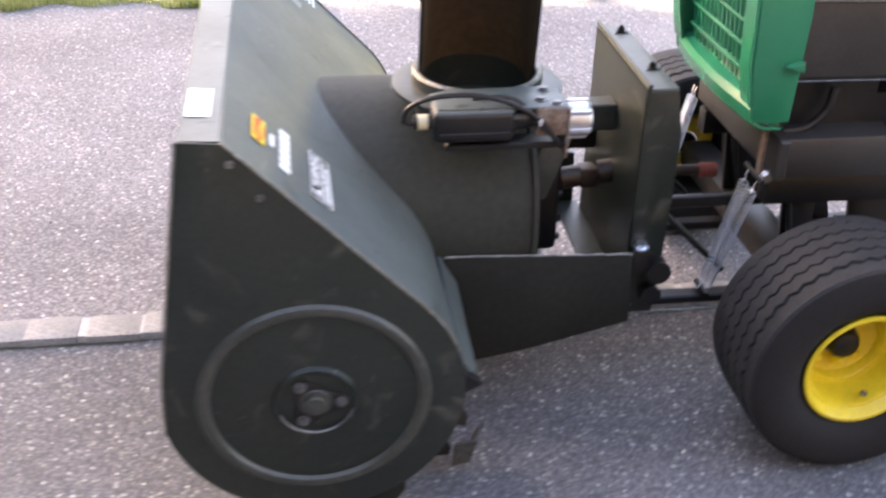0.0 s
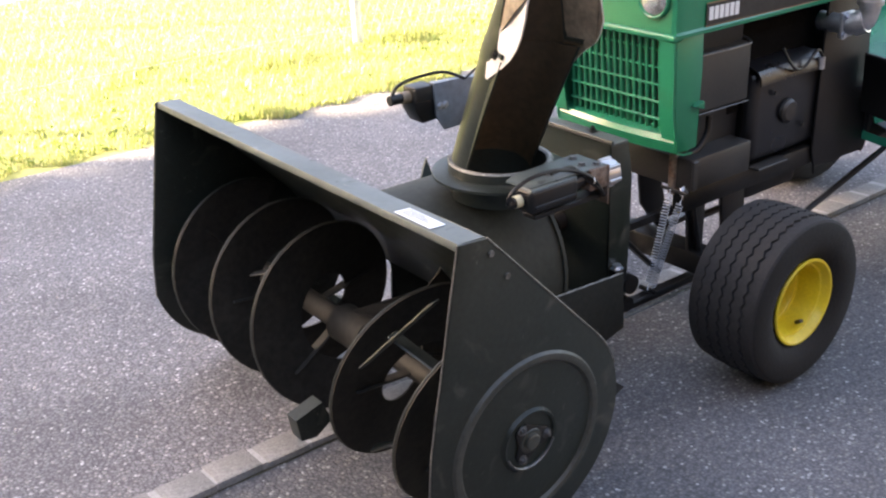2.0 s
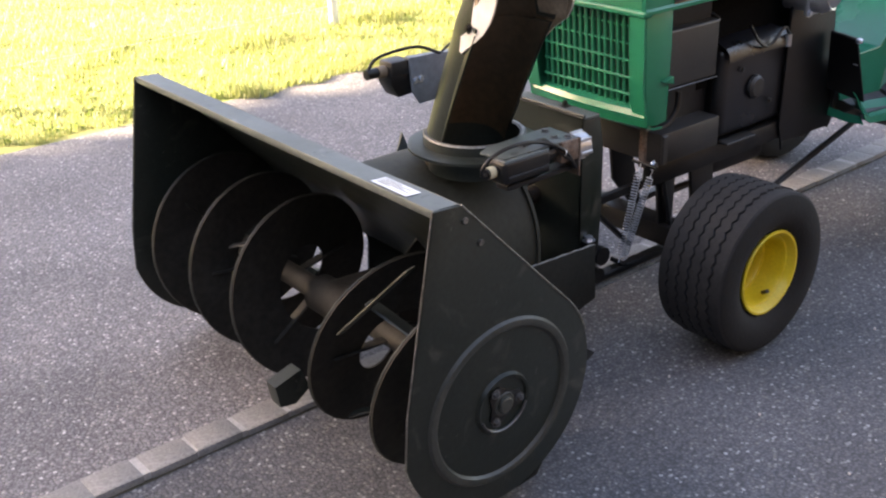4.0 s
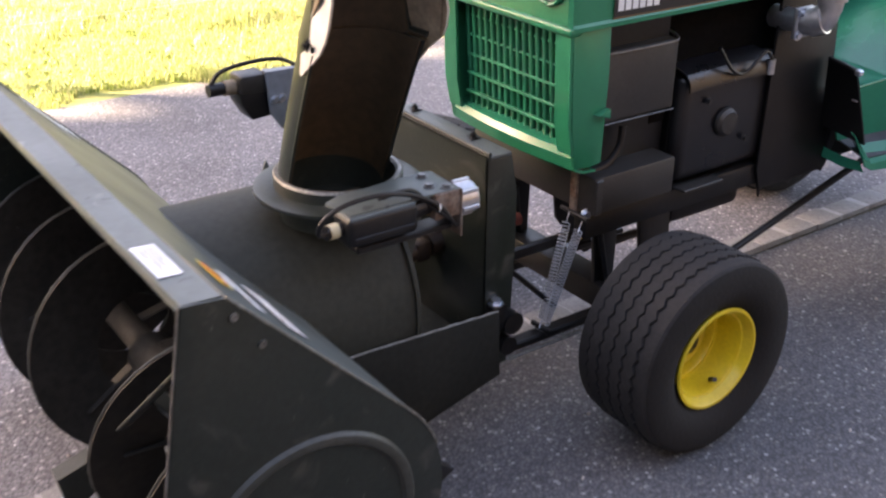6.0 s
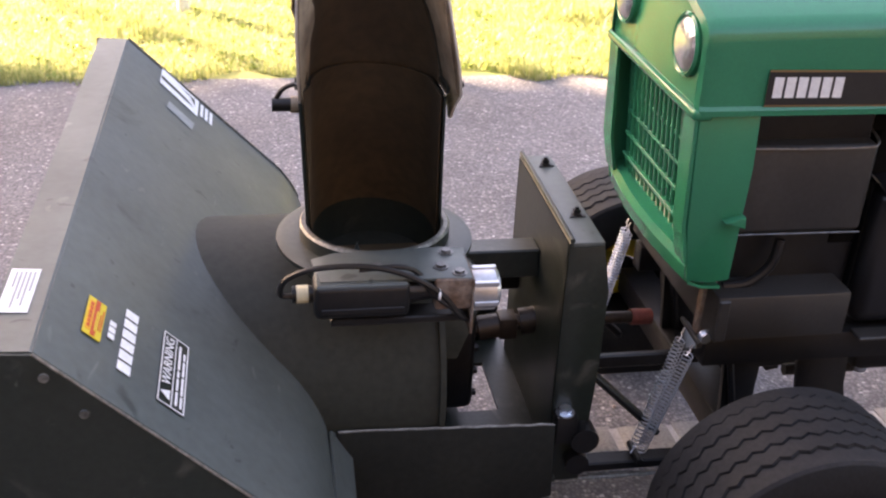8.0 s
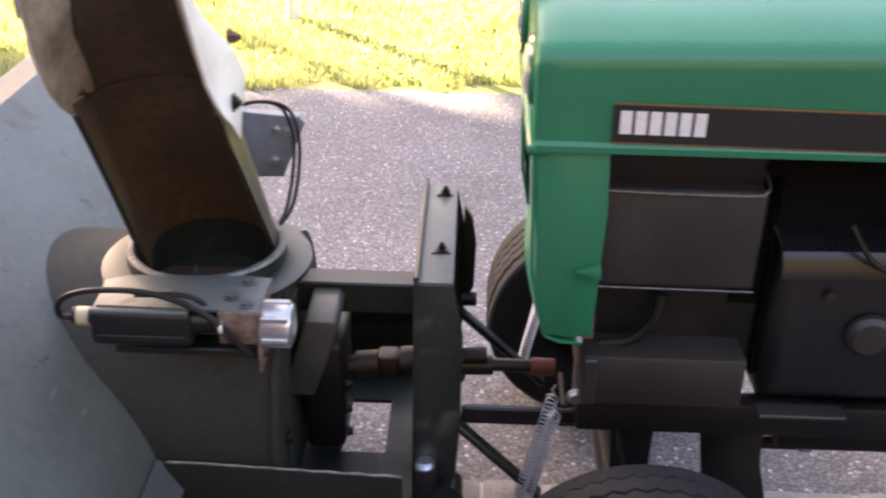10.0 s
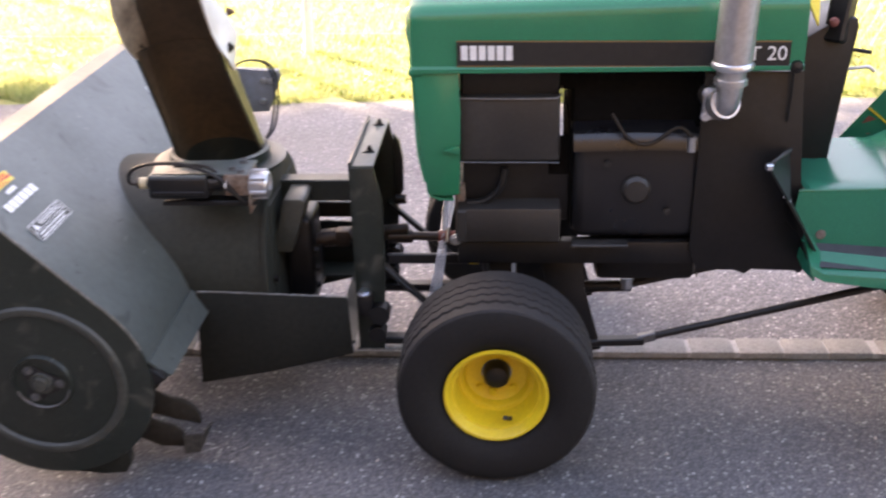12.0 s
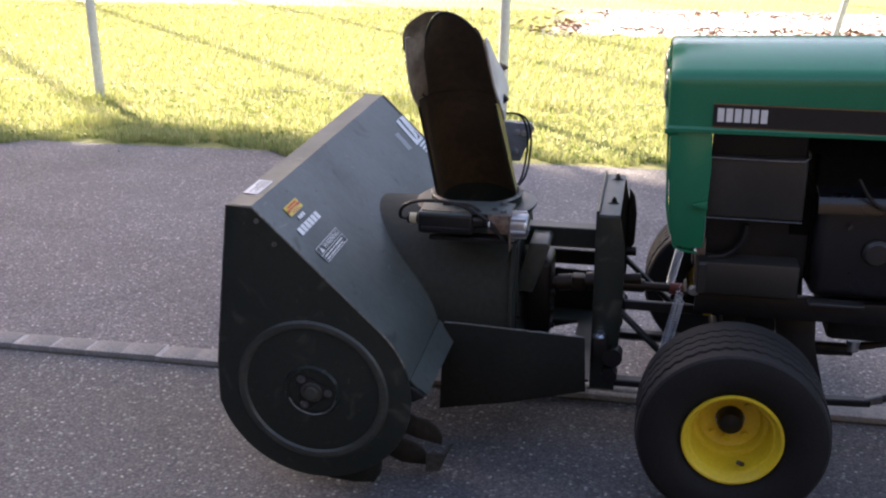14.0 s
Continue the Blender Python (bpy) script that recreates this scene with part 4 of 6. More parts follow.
part("spring_hook", cyl(bmesh.new(), (0.905, 1.875, 0.472), (0.905, 1.96, 0.474), 0.005, seg=10), BLACK, BLOW)
part("spring_hook", cyl(bmesh.new(), (0.846, 1.91, 0.192), (0.846, 1.97, 0.192), 0.007, seg=10), BLACK, BLOW)


# printed labels on the blower; u runs along the line of print, v up the letters
def decal(parent, name, origin, u, v, pieces, label=""):
    """Thin printed rectangles: (material, u0, v0, u1, v1, lift)."""
    o, u, v = Vector(origin), Vector(u).normalized(), Vector(v).normalized()
    w = u.cross(v)
    root = None
    for mat, u0, v0, u1, v1, lift in pieces:
        bm = bmesh.new()
        f = bm.faces.new([bm.verts.new(o + u * a + v * b + w * lift) for a, b in ((u0, v0), (u1, v0), (u1, v1), (u0, v1))])
        r = bmesh.ops.extrude_face_region(bm, geom=[f])
        bmesh.ops.translate(bm, verts=[x for x in r["geom"] if isinstance(x, bmesh.types.BMVert)], vec=w * 0.0006)
        ob = part(name if root is None else "print", bm, mat, parent if root is None else root, label if root is None else "", 0)
        root = root or ob
    return root


flange_part = next(o for o in BLOW.children if o.name.startswith("top_flange"))
decal(flange_part, "serial_label", (-0.153, 1.690, 0.7755), (0, -1, 0), (1, 0, -0.07), [(LABELSILVER, 0, 0, 0.108, 0.036, 0.0)] +
      [(GREYPRINT, 0.008, 0.029 - 0.0055 * k, 0.008 + w, 0.0315 - 0.0055 * k, 0.0008) for k, w in enumerate((0.05, 0.085, 0.07, 0.09, 0.04))], "silver serial label with grey print")
SL = Vector((0.128, 0, -0.131)).normalized()          # down the sloping sheet


def on_sheet(s, y, lift=0.0034):
    """A place on the sloping sheet: s metres down from its top edge."""
    return Vector((-0.098, y, 0.769)) + SL * s + Vector((0.131, 0, 0.128)).normalized() * lift


UP = -SL
decal(back_sheet, "caution_label", on_sheet(0.078, 1.595), (0, 1, 0), UP, [(YELLOW, 0, 0, 0.087, 0.028, 0), (ORANGE, 0.010, 0.0175, 0.078, 0.0255, 0.0008), (REDPRINT, 0.003, 0.0095, 0.085, 0.0165, 0.0008), (YELLOW, 0.014, 0.0105, 0.060, 0.0125, 0.0014)] +
      [(REDPRINT, 0.020, 0.0020 + 0.0034 * k, 0.070 - 0.014 * k, 0.0036 + 0.0034 * k, 0.0009) for k in range(2)] + [(REDPRINT, 0.016 + 0.010 * k, 0.0195, 0.023 + 0.010 * k, 0.0238, 0.0014) for k in range(6)], "yellow, orange and red caution label")
decal(back_sheet, "maker_plate", on_sheet(0.129, 1.567), (0, 1, 0), UP, [(WHITE, 0.0246 * k, 0, 0.0246 * k + 0.0196, 0.021, 0) for k in range(6)] + [(WHITE, 0.051 + 0.0145 * k, 0.032, 0.0625 + 0.0145 * k, 0.042, 0) for k in range(3)], "rows of white printed blocks")
W0 = on_sheet(0.217, 1.559)
side = Vector((0, 1, 0))
n_ = side.cross(UP)
wl = decal(back_sheet, "warning_label", W0, (0, 1, 0), UP, [(OLIVE, 0, 0, 0.162, 0.044, 0), (WHITE, 0, 0, 0.162, 0.0016, 0.0008), (WHITE, 0, 0.0424, 0.162, 0.044, 0.0008), (WHITE, 0, 0.0016, 0.0016, 0.0424, 0.0008), (WHITE, 0.1604, 0.0016, 0.162, 0.0424, 0.0008), (WHITE, 0.0016, 0.0208, 0.1604, 0.0222, 0.0008)] +
           [(WHITE, 0.010 + x, 0.0045 + 0.008 * k, 0.010 + x + w, 0.0082 + 0.008 * k, 0.0008) for k, words in enumerate((((0, 0.024), (0.028, 0.040), (0.072, 0.034), (0.110, 0.016)), ((0, 0.030), (0.034, 0.026), (0.064, 0.014), (0.082, 0.056)))) for x, w in words], "black warning label with thin white border and print")
bm = bmesh.new()                         # the triangle before the word
for tri_points in (((0.012, 0.025), (0.034, 0.025), (0.023, 0.041)),):
    bm.faces.new([bm.verts.new(W0 + side * a + UP * b + n_ * 0.0012) for a, b in tri_points])
part("warning_triangle", bm, WHITE, wl, "", 0)
tm = Matrix(((*side, 0), (*UP, 0), (*n_, 0), (0, 0, 0, 1))).transposed()
part("lettering", lettering("WARNING", 0.0205, Matrix.Translation(W0 + side * 0.098 + UP * 0.0322 + n_ * 0.0014) @ tm @ Matrix.Diagonal((1.12, 1, 1, 1))), WHITE, wl, "white lettering", 0)
# large far emblem: a white slanted block with two dark wedges, small bars under it and a worn ghost of print beside it
E0 = on_sheet(0.195, 2.600, 0.0008)
bm = bmesh.new()
bm.faces.new([bm.verts.new(E0 + side * a + UP * b) for a, b in ((0.0, 0.0), (0.094, 0.0), (0.105, 0.104), (0.016, 0.104))])
em = part("emblem", bm, WHITE, back_sheet, "white slanted emblem block with dark wedges", 0)
for pts in (((0.030, 0.012), (0.046, 0.030), (0.062, 0.102), (0.044, 0.102)), ((0.044, 0.010), (0.080, 0.012), (0.086, 0.060), (0.074, 0.024))):
    bm = bmesh.new()
    bm.faces.new([bm.verts.new(E0 + side * a + UP * b + n_ * 0.0008) for a, b in pts])
    part("print", bm, INK, em, "", 0)
for k in range(3):
    bm = bmesh.new()
    bm.faces.new([bm.verts.new(E0 + side * a + UP * b) for a, b in ((0.018, -0.014 - 0.013 * k), (0.088, -0.014 - 0.013 * k), (0.088, -0.006 - 0.013 * k), (0.018, -0.006 - 0.013 * k))])
    part("print", bm, WHITE, em, "", 0)
bm = bmesh.new()
bm.faces.new([bm.verts.new(E0 + side * a + UP * b) for a, b in ((-0.092, 0.010), (-0.050, 0.006), (-0.042, 0.074), (-0.082, 0.078))])
part("print", bm, GREYPRINT, em, "faint grey block", 0)
# the housing stands a little straighter than the carrying frame
for ob in BLOW.children_recursive:
    if ob.type == "MESH" and max(v.co.x for v in ob.data.vertices) < 0.115:
        for v in ob.data.vertices:
            v.co.y += 0.046 * (0.775 - v.co.z)
BLOW.matrix_world = LEANING @ Matrix.Translation(BASE[BLOW])

# ---- tractor ----
TR = thing("garden_tractor", (1.45, MID, 0.0), "green garden tractor with yellow wheels, parked across the kerb", "tractor")
HN, HF = 1.878, 2.322          # hood sides


def hood_section(x, n0=1.878):
    """Half-round shouldered section of the hood at x, from the near lower edge over the top."""
    t = (x - 0.825) / 0.88
    lift = 0.018 * min(1, t * 1.2)
    rise = 1.052 + lift
    pts = [(HN - 0.004, 0.893), (HN - 0.004, 0.902), (HN, 0.908), (HN + 0.001, 0.99)]
    for k in range(7):
        a = radians(180 - 60 * k / 6)
        pts.append((HN + 0.052 + 0.050 * math.cos(a), rise - 0.045 + 0.040 * math.sin(a)))
    pts += [(HN + 0.085, rise + 0.009), (HN + 0.15, rise + 0.025), (MID, rise + 0.033)]
    far = [(2 * MID - y, z) for y, z in pts[:-1]][::-1]
    return pts + far


bm = bmesh.new()
xs = [0.829, 0.834, 0.845, 0.87, 0.925, 0.927, 1.1, 1.3, 1.5, 1.66, 1.70, 1.706]
rows = []
for x in xs:
    sec = hood_section(x)
    pull = 0.012 if x < 0.832 else 0.003 if x < 0.84 else 0.0
    rows.append([(x, y + (pull if y < MID else -pull if y > MID else 0), z - (pull if z > 0.95 else 0)) for y, z in sec])
sheet(bm, rows, 0.003)
hood = part("hood", bm, GREEN, TR, "glossy green bonnet with a black stripe")
# front face of the hood: brow with the lamps
bm = bmesh.new()
prism(bm, [(y + (0.006 if y < MID else -0.006), min(z, z - 0.007 if z > 0.95 else z)) for y, z in hood_section(0.834) if abs(y - MID) > 0.001], "x", 0.835, 0.846, 0.003)
part("front_panel", bm, GREEN, hood)
bm = box(bmesh.new(), (0.8255, HN - 0.002, 0.884), (0.860, HF + 0.002, 0.903), 0.007, 3)
part("brow", bm, GREEN, hood, "raised green lip above the grille")
for y in (1.952, 2.248):
    bm = lathe(bmesh.new(), [(0.0, -0.016), (0.02, -0.015), (0.036, -0.010), (0.044, -0.002), (0.044, 0.006)], (0.832, y, 0.985), "X", 28)
    hl = part("headlight", bm, LENS, hood, "round glass headlight")
    part("bezel", lathe(bmesh.new(), [(0.043, 0.006), (0.0435, -0.006), (0.047, -0.008), (0.051, -0.004), (0.051, 0.006)], (0.832, y, 0.985), "X", 28), GREEN, hl)
    for k in range(7):
        w = 0.012 * (k - 3)
        h = math.sqrt(max(0, 0.04 ** 2 - w * w))
        part("flute", tube(bmesh.new(), [(0.8165 + 6 * (w * w + (s * h) ** 2), y + w, 0.985 + s * h) for s in (-0.95, -0.5, 0, 0.5, 0.95)], 0.0012, 5), LENS, hl)
# lower cowl with the grille
bm = prism(bmesh.new(), [(0.838, 0.893), (0.940, 0.893), (0.944, 0.80), (0.938, 0.597), (0.905, 0.593), (0.862, 0.598), (0.848, 0.70)], "y", HN + 0.002, HN + 0.014, 0.003)
cowl = part("grille_cowl", bm, GREEN, TR, "green grille surround")
part("cowl_cheek", mirror(prism(bmesh.new(), [(0.838, 0.893), (0.940, 0.893), (0.944, 0.80), (0.938, 0.597), (0.905, 0.593), (0.862, 0.598), (0.848, 0.70)], "y", HN + 0.002, HN + 0.014, 0.003)), GREEN, cowl)
for s in (0, 1):
    bm = sheet(bmesh.new(), [[(x, y, z) for y in (HN + 0.004, HN + 0.012, HN + 0.05)] for x, z in ((0.838, 0.893), (0.846, 0.70), (0.860, 0.630))], 0.006)
    part("cowl_pillar", mirror(bm) if s else bm, GREEN, cowl)
bm = sheet(bmesh.new(), [[(x - 0.016 * math.sin(math.pi * k / 12), HN + 0.004 + (HF - HN - 0.008) * k / 12, z) for k in range(13)] for x, z in ((0.905, 0.642), (0.868, 0.634), (0.861, 0.620), (0.866, 0.592), (0.890, 0.582), (0.925, 0.580))], 0.005)
part("chin", bm, GREEN, cowl, "curved green chin below the grille")
bm = box(bmesh.new(), (0.918, HN + 0.016, 0.60), (0.924, HF - 0.016, 0.885))
part("radiator_screen", bm, INK, cowl, "dark screen behind the grille")
NS = 16
for k in range(NS):
    y = HN + 0.055 + (HF - HN - 0.11) * k / (NS - 1)
    part("slat", bar(bmesh.new(), (0.866, y, 0.888), (0.884, y, 0.625), 0.0105, 0.014, 0.003), GREEN, cowl)
for z in (0.845, 0.80, 0.755, 0.71, 0.665):
    part("cross_slat", box(bmesh.new(), (0.868, HN + 0.05, z), (0.880, HF - 0.05, z + 0.007), 0.001, 1), GREEN, cowl)
part("catch", prism(bmesh.new(), [(0.905, 0.712), (0.940, 0.722), (0.942, 0.700)], "y", HN - 0.014, HN + 0.004, 0.002), GREEN, cowl, "small green catch")
# stripe and lettering on the near side of the hood
stripe = decal(hood, "stripe", (0.938, HN - 0.0022, 0.911), (1, 0, -0.011), (0, 0, 1), [(BRONZE, 0, -0.003, 0.735, 0.056, 0), (INK, 0, 0.0, 0.735, 0.053, 0.0008)] +
               [(WHITE, 0.0095 + 0.0200 * k, 0.012, 0.0095 + 0.0200 * k + 0.0155, 0.045, 0.0016) for k in range(6)], "black stripe with bronze borders and white blocks")
tm = Matrix(((1, 0, 0, 0), (0, 0, -1, 0), (0, 1, 0, 0), (0, 0, 0, 1)))
part("lettering", lettering("T 20", 0.045, Matrix.Translation((1.624, HN - 0.0045, 0.930)) @ tm), WHITE, stripe, "white number", 0)

# side panel and engine
part("side_panel", box(bmesh.new(), (0.935, 1.905, 0.668), (1.174, 1.985, 0.828), 0.010, 3), GREY, TR, "dusty dark side panel with a pale trim line")
part("trim_line", tube(bmesh.new(), smooth_path([(0.936, 1.903, 0.826), (1.05, 1.902, 0.824), (1.150, 1.903, 0.824), (1.170, 1.908, 0.828), (1.177, 1.93, 0.834), (1.177, 1.98, 0.842)]), 0.0026, 8), SCRAPEDLIGHT, TR)
part("trim_line", tube(bmesh.new(), [(0.938, 1.903, 0.670), (1.172, 1.903, 0.668)], 0.0016, 6), SCRAPEDLIGHT, TR)
part("panel_back", box(bmesh.new(), (0.945, 1.935, 0.70), (1.172, 1.95, 0.90), 0.003, 1), BLACK, TR, "black panel below the bonnet edge")
part("panel_edge", box(bmesh.new(), (1.150, 1.953, 0.832), (1.215, 1.968, 0.905), 0.002, 1), NOSHEEN, TR)
part("panel_foot", box(bmesh.new(), (1.150, 1.953, 0.62), (1.215, 1.968, 0.715), 0.002, 1), NOSHEEN, TR)
part("inner_panel", box(bmesh.new(), (0.945, 1.955, 0.50), (1.20, 1.97, 0.66), 0.003, 1), BLACK, TR, "black inner panel")
part("hose", tube(bmesh.new(), smooth_path([(1.045, 1.93, 0.645), (1.035, 1.925, 0.60), (1.0, 1.925, 0.565), (0.955, 1.93, 0.555)]), 0.009, 10), BLACK, TR, "bent black hose")
part("battery_box", box(bmesh.new(), (0.930, 1.885, 0.470), (1.178, 2.32, 0.558), 0.006, 2), GREY, TR, "dark folded cover under the radiator")
part("battery_box_flap", box(bmesh.new(), (0.930, 1.878, 0.473), (0.952, 1.887, 0.555), 0.003, 1), GREY, TR)
bm = box(bmesh.new(), (1.205, 1.908, 0.468), (1.57, 2.30, 0.735), 0.03, 4)
engine = part("engine_cover", bm, GLOSS, TR, "glossy black rounded engine shroud")
part("shroud_lip", sheet(bmesh.new(), [[(1.205 + 0.285 * k / 8, y, z + 0.003 * math.sin(math.pi * k / 8)) for k in range(9)] for y, z in ((1.965, 0.752), (1.93, 0.748), (1.902, 0.738), (1.890, 0.722), (1.887, 0.70))], 0.004), GLOSS, engine, "shiny black upper edge")
bm = lathe(bmesh.new(), [(0.0, -0.012), (0.026, -0.011), (0.034, -0.004), (0.036, 0.004)], (1.355, 1.90, 0.60), "Y", 28)
part("oil_cap", bm, GREY, engine, "round dark cover")
for x, z in ((1.285, 0.665), (1.43, 0.545)):
    part("bolt", nut(bmesh.new(), (x, 1.90, z), (0, -1, 0), 0.006, 0.006), GREY, engine)
part("spark_plug", cyl(bmesh.new(), (1.475, 1.888, 0.735), (1.475, 1.888, 0.700), 0.010, seg=12), ALU, engine, "pale spark plug cap")
part("wire", tube(bmesh.new(), smooth_path([(1.475, 1.885, 0.735), (1.44, 1.882, 0.76), (1.38, 1.88, 0.722), (1.33, 1.88, 0.735), (1.29, 1.89, 0.79)]), 0.0045, 8), BLACK, engine, "black ignition wire")
# plate added over the shroud side to hide its grazing reflection
part("engine_side", box(bmesh.new(), (1.199, 1.938, 0.50), (1.2046, 2.29, 0.74), 0.002, 1), NOSHEEN, engine, "black plate added on the engine shroud to stop reflections")
part("upper_engine", box(bmesh.new(), (1.204, 1.96, 0.72), (1.60, 2.26, 0.89), 0.004, 1), NOSHEEN, TR, "dark engine top below the bonnet")
# added block that stops the bright verge showing through the bay
part("engine_block", box(bmesh.new(), (1.27, 1.985, 0.44), (1.74, 2.24, 0.74), 0.012, 2), BLACK, TR, "dark filler block deep in the engine bay")
# frame rails
for s in (0, 1):
    bm = box(bmesh.new(), (0.930, 1.905, 0.405), (1.75, 1.945, 0.462), 0.004, 2)
    part("frame_rail", mirror(bm) if s else bm, BLACK, TR, "black steel frame rail")
part("front_arm", box(bmesh.new(), (0.748, 1.948, 0.383), (1.00, 1.962, 0.410), 0.003, 1), BLACK, TR, "black bar ahead of the frame rail")
part("rail_step", box(bmesh.new(), (1.205, 1.872, 0.462), (1.34, 1.908, 0.469), 0.002, 1), GREY, TR)
part("paint_chip", box(bmesh.new(), (0.956, 1.9455, 0.384), (0.978, 1.9485, 0.394), 0.001, 1), YELLOW, TR, "small yellow paint mark")
part("spring_bolt", nut(bmesh.new(), (0.925, 1.905, 0.47), (0, -1, 0), 0.010, 0.010), CHROME, TR, "bright spring bolt")
part("radiator_post", box(bmesh.new(), (0.925, 1.935, 0.45), (0.948, 1.96, 0.60), 0.003, 1), RUST, TR)
# gearbox belly
part("belly", box(bmesh.new(), (1.27, 1.96, 0.33), (1.52, 2.24, 0.475), 0.02, 2), BLACK, TR, "oily black underside")

# dash side plate, column, pedal
bm = prism(bmesh.new(), [(1.495, 0.885), (1.712, 0.885), (1.735, 0.62), (1.795, 0.465), (1.768, 0.40), (1.755, 0.385), (1.742, 0.392), (1.64, 0.395), (1.625, 0.383), (1.60, 0.393), (1.515, 0.395), (1.512, 0.37), (1.506, 0.40), (1.488, 0.45)], "y", 1.895, 1.903, 0.001)
part("dash_side", bm, BLACK, TR, "black ragged-edged side plate below the dash")
bm = prism(bmesh.new(), [(1.62, 0.56), (1.838, 0.620), (1.852, 0.761), (1.873, 0.943), (1.868, 0.968), (1.815, 0.962), (1.70, 0.89), (1.62, 0.88)], "y", 2.055, 2.275, 0.006)
part("dash_rear", bm, BLACK, TR, "black upright dash panel")
bm = bar(bmesh.new(), (1.822, 2.063, 0.907), (1.870, 2.131, 1.189), 0.05, 0.055, 0.006)
part("steering_column", bm, BLACK, TR, "black steering column")
bm = sheet(bmesh.new(), [[(1.62, 1.905, 1.072), (1.62, 1.96, 1.112), (1.62, 2.1, 1.122), (1.62, 2.24, 1.112), (1.62, 2.295, 1.072)], [(1.70, 1.905, 1.055), (1.70, 1.955, 1.115), (1.70, 2.1, 1.125), (1.70, 2.245, 1.115), (1.70, 2.295, 1.055)], [(1.735, 1.905, 0.985), (1.745, 1.955, 1.06), (1.745, 2.1, 1.07), (1.745, 2.245, 1.06), (1.735, 2.295, 0.985)]], 0.004)
part("dash_cowl", bm, YELLOW, TR, "yellow dash cowl")
part("throttle_knob", lathe(bmesh.new(), [(0.0, -0.012), (0.009, -0.009), (0.012, 0.0), (0.009, 0.009), (0.0, 0.012)], (1.806, 2.037, 0.962), "Y", 14), RED, TR, "small red knob")
part("lever", tube(bmesh.new(), smooth_path([(1.860, 2.060, 0.845), (1.885, 2.050, 0.850), (1.902, 2.045, 0.853), (1.918, 2.045, 0.841)]), 0.0045, 8), ALU, TR, "small metal lever")
part("lever", tube(bmesh.new(), [(1.868, 2.065, 0.890), (1.905, 2.045, 0.888)], 0.005, 8), BLACK, TR, "short black lever")
part("choke_knob", lathe(bmesh.new(), [(0.0, -0.02), (0.013, -0.016), (0.015, -0.006), (0.009, 0.0)], (1.690, 1.885, 0.900), "Y", 14), BLACK, TR, "black turn knob")
part("choke_rod", tube(bmesh.new(), [(1.688, 1.886, 0.90), (1.688, 1.888, 0.82), (1.686, 1.888, 0.77)], 0.0028, 8), BLACK, TR)
bm = sheet(bmesh.new(), [[(1.700, 1.886, 0.700), (1.664, 1.824, 0.707), (1.622, 1.752, 0.712)], [(1.705, 1.886, 0.610), (1.696, 1.826, 0.606), (1.690, 1.768, 0.604)], [(1.712, 1.886, 0.528), (1.732, 1.836, 0.512), (1.756, 1.783, 0.495)]], 0.005)
toe = part("toe_board", bm, BLACK, TR, "black sloping toe board ahead of the deck")
part("flange", tube(bmesh.new(), [(1.700, 1.886, 0.702), (1.664, 1.824, 0.709), (1.622, 1.752, 0.714)], 0.005, 8), GREY, toe, "folded top edge")
part("worn_corner", box(bmesh.new(), (1.614, 1.742, 0.704), (1.630, 1.758, 0.719), 0.003, 1), CHROME, toe, "rubbed bright corner")
part("slot", bar(bmesh.new(), (1.668, 1.786, 0.628), (1.682, 1.770, 0.622), 0.004, 0.003, 0.001), ALU, toe, "bright scratch")

# exhaust: stack, clamp and elbow
bm = cyl(bmesh.new(), (1.532, 1.792, 0.925), (1.545, 1.79, 1.34), 0.041, seg=32)
ex = part("exhaust_pipe", bm, ALU, TR, "aluminium-painted exhaust stack")
part("stack_rim", lathe(bmesh.new(), [(0.041, -0.008), (0.045, -0.005), (0.046, 0.0), (0.044, 0.006), (0.041, 0.008)], (1.532, 1.792, 0.928), "Z", 32), CHROME, ex, "bright lower rim")
bm = cyl(bmesh.new(), (1.530, 1.793, 0.86), (1.532, 1.792, 0.925), 0.027, 0.033, seg=24)
lathe(bm, [(0.027, -0.007), (0.036, -0.006), (0.036, 0.006), (0.027, 0.007)], (1.531, 1.793, 0.892), "Z", 24)
part("collar", bm, ALU, ex, "dull clamp collar")
bm = tube(bmesh.new(), smooth_path([(1.530, 1.793, 0.885), (1.529, 1.796, 0.852), (1.524, 1.808, 0.832), (1.516, 1.84, 0.826), (1.514, 1.93, 0.826)]), 0.027, 16)
box(bm, (1.484, 1.842, 0.789), (1.548, 1.856, 0.862), 0.006, 2)
cyl(bm, (1.526, 1.798, 0.842), (1.519, 1.828, 0.829), 0.034, seg=20)
part("elbow", bm, ALU, ex, "cast elbow pipe")
for z in (0.852, 0.799):
    part("bolt", nut(bmesh.new(), (1.493, 1.842, z), (0, -1, 0), 0.008, 0.008), CHROME, ex)


# wheels
def tyre(cx, y0, y1, r, rim, ribs, lug=False):
    """Cross-section turned round, with zigzag ribs standing proud of the tread."""
    w = y1 - y0
    c = (cx, (y0 + y1) / 2, r)
    h = w / 2
    prof = [(rim, -h * 0.72), (rim + 0.012, -h * 0.84), (rim + 0.035, -h * 0.97), (rim + (r - rim) * 0.5, -h), (r * 0.90, -h * 0.985), (r * 0.945, -h * 0.945), (r * 0.958, -h * 0.90), (r * 0.966, -h * 0.78), (r * 0.977, 0)]
    prof = prof + [(a, -b) for a, b in prof[-2::-1]] + [(rim - 0.01, h * 0.6), (rim - 0.01, -h * 0.6)]
    return lathe(bmesh.new(), prof, c, "Y", 96, True)


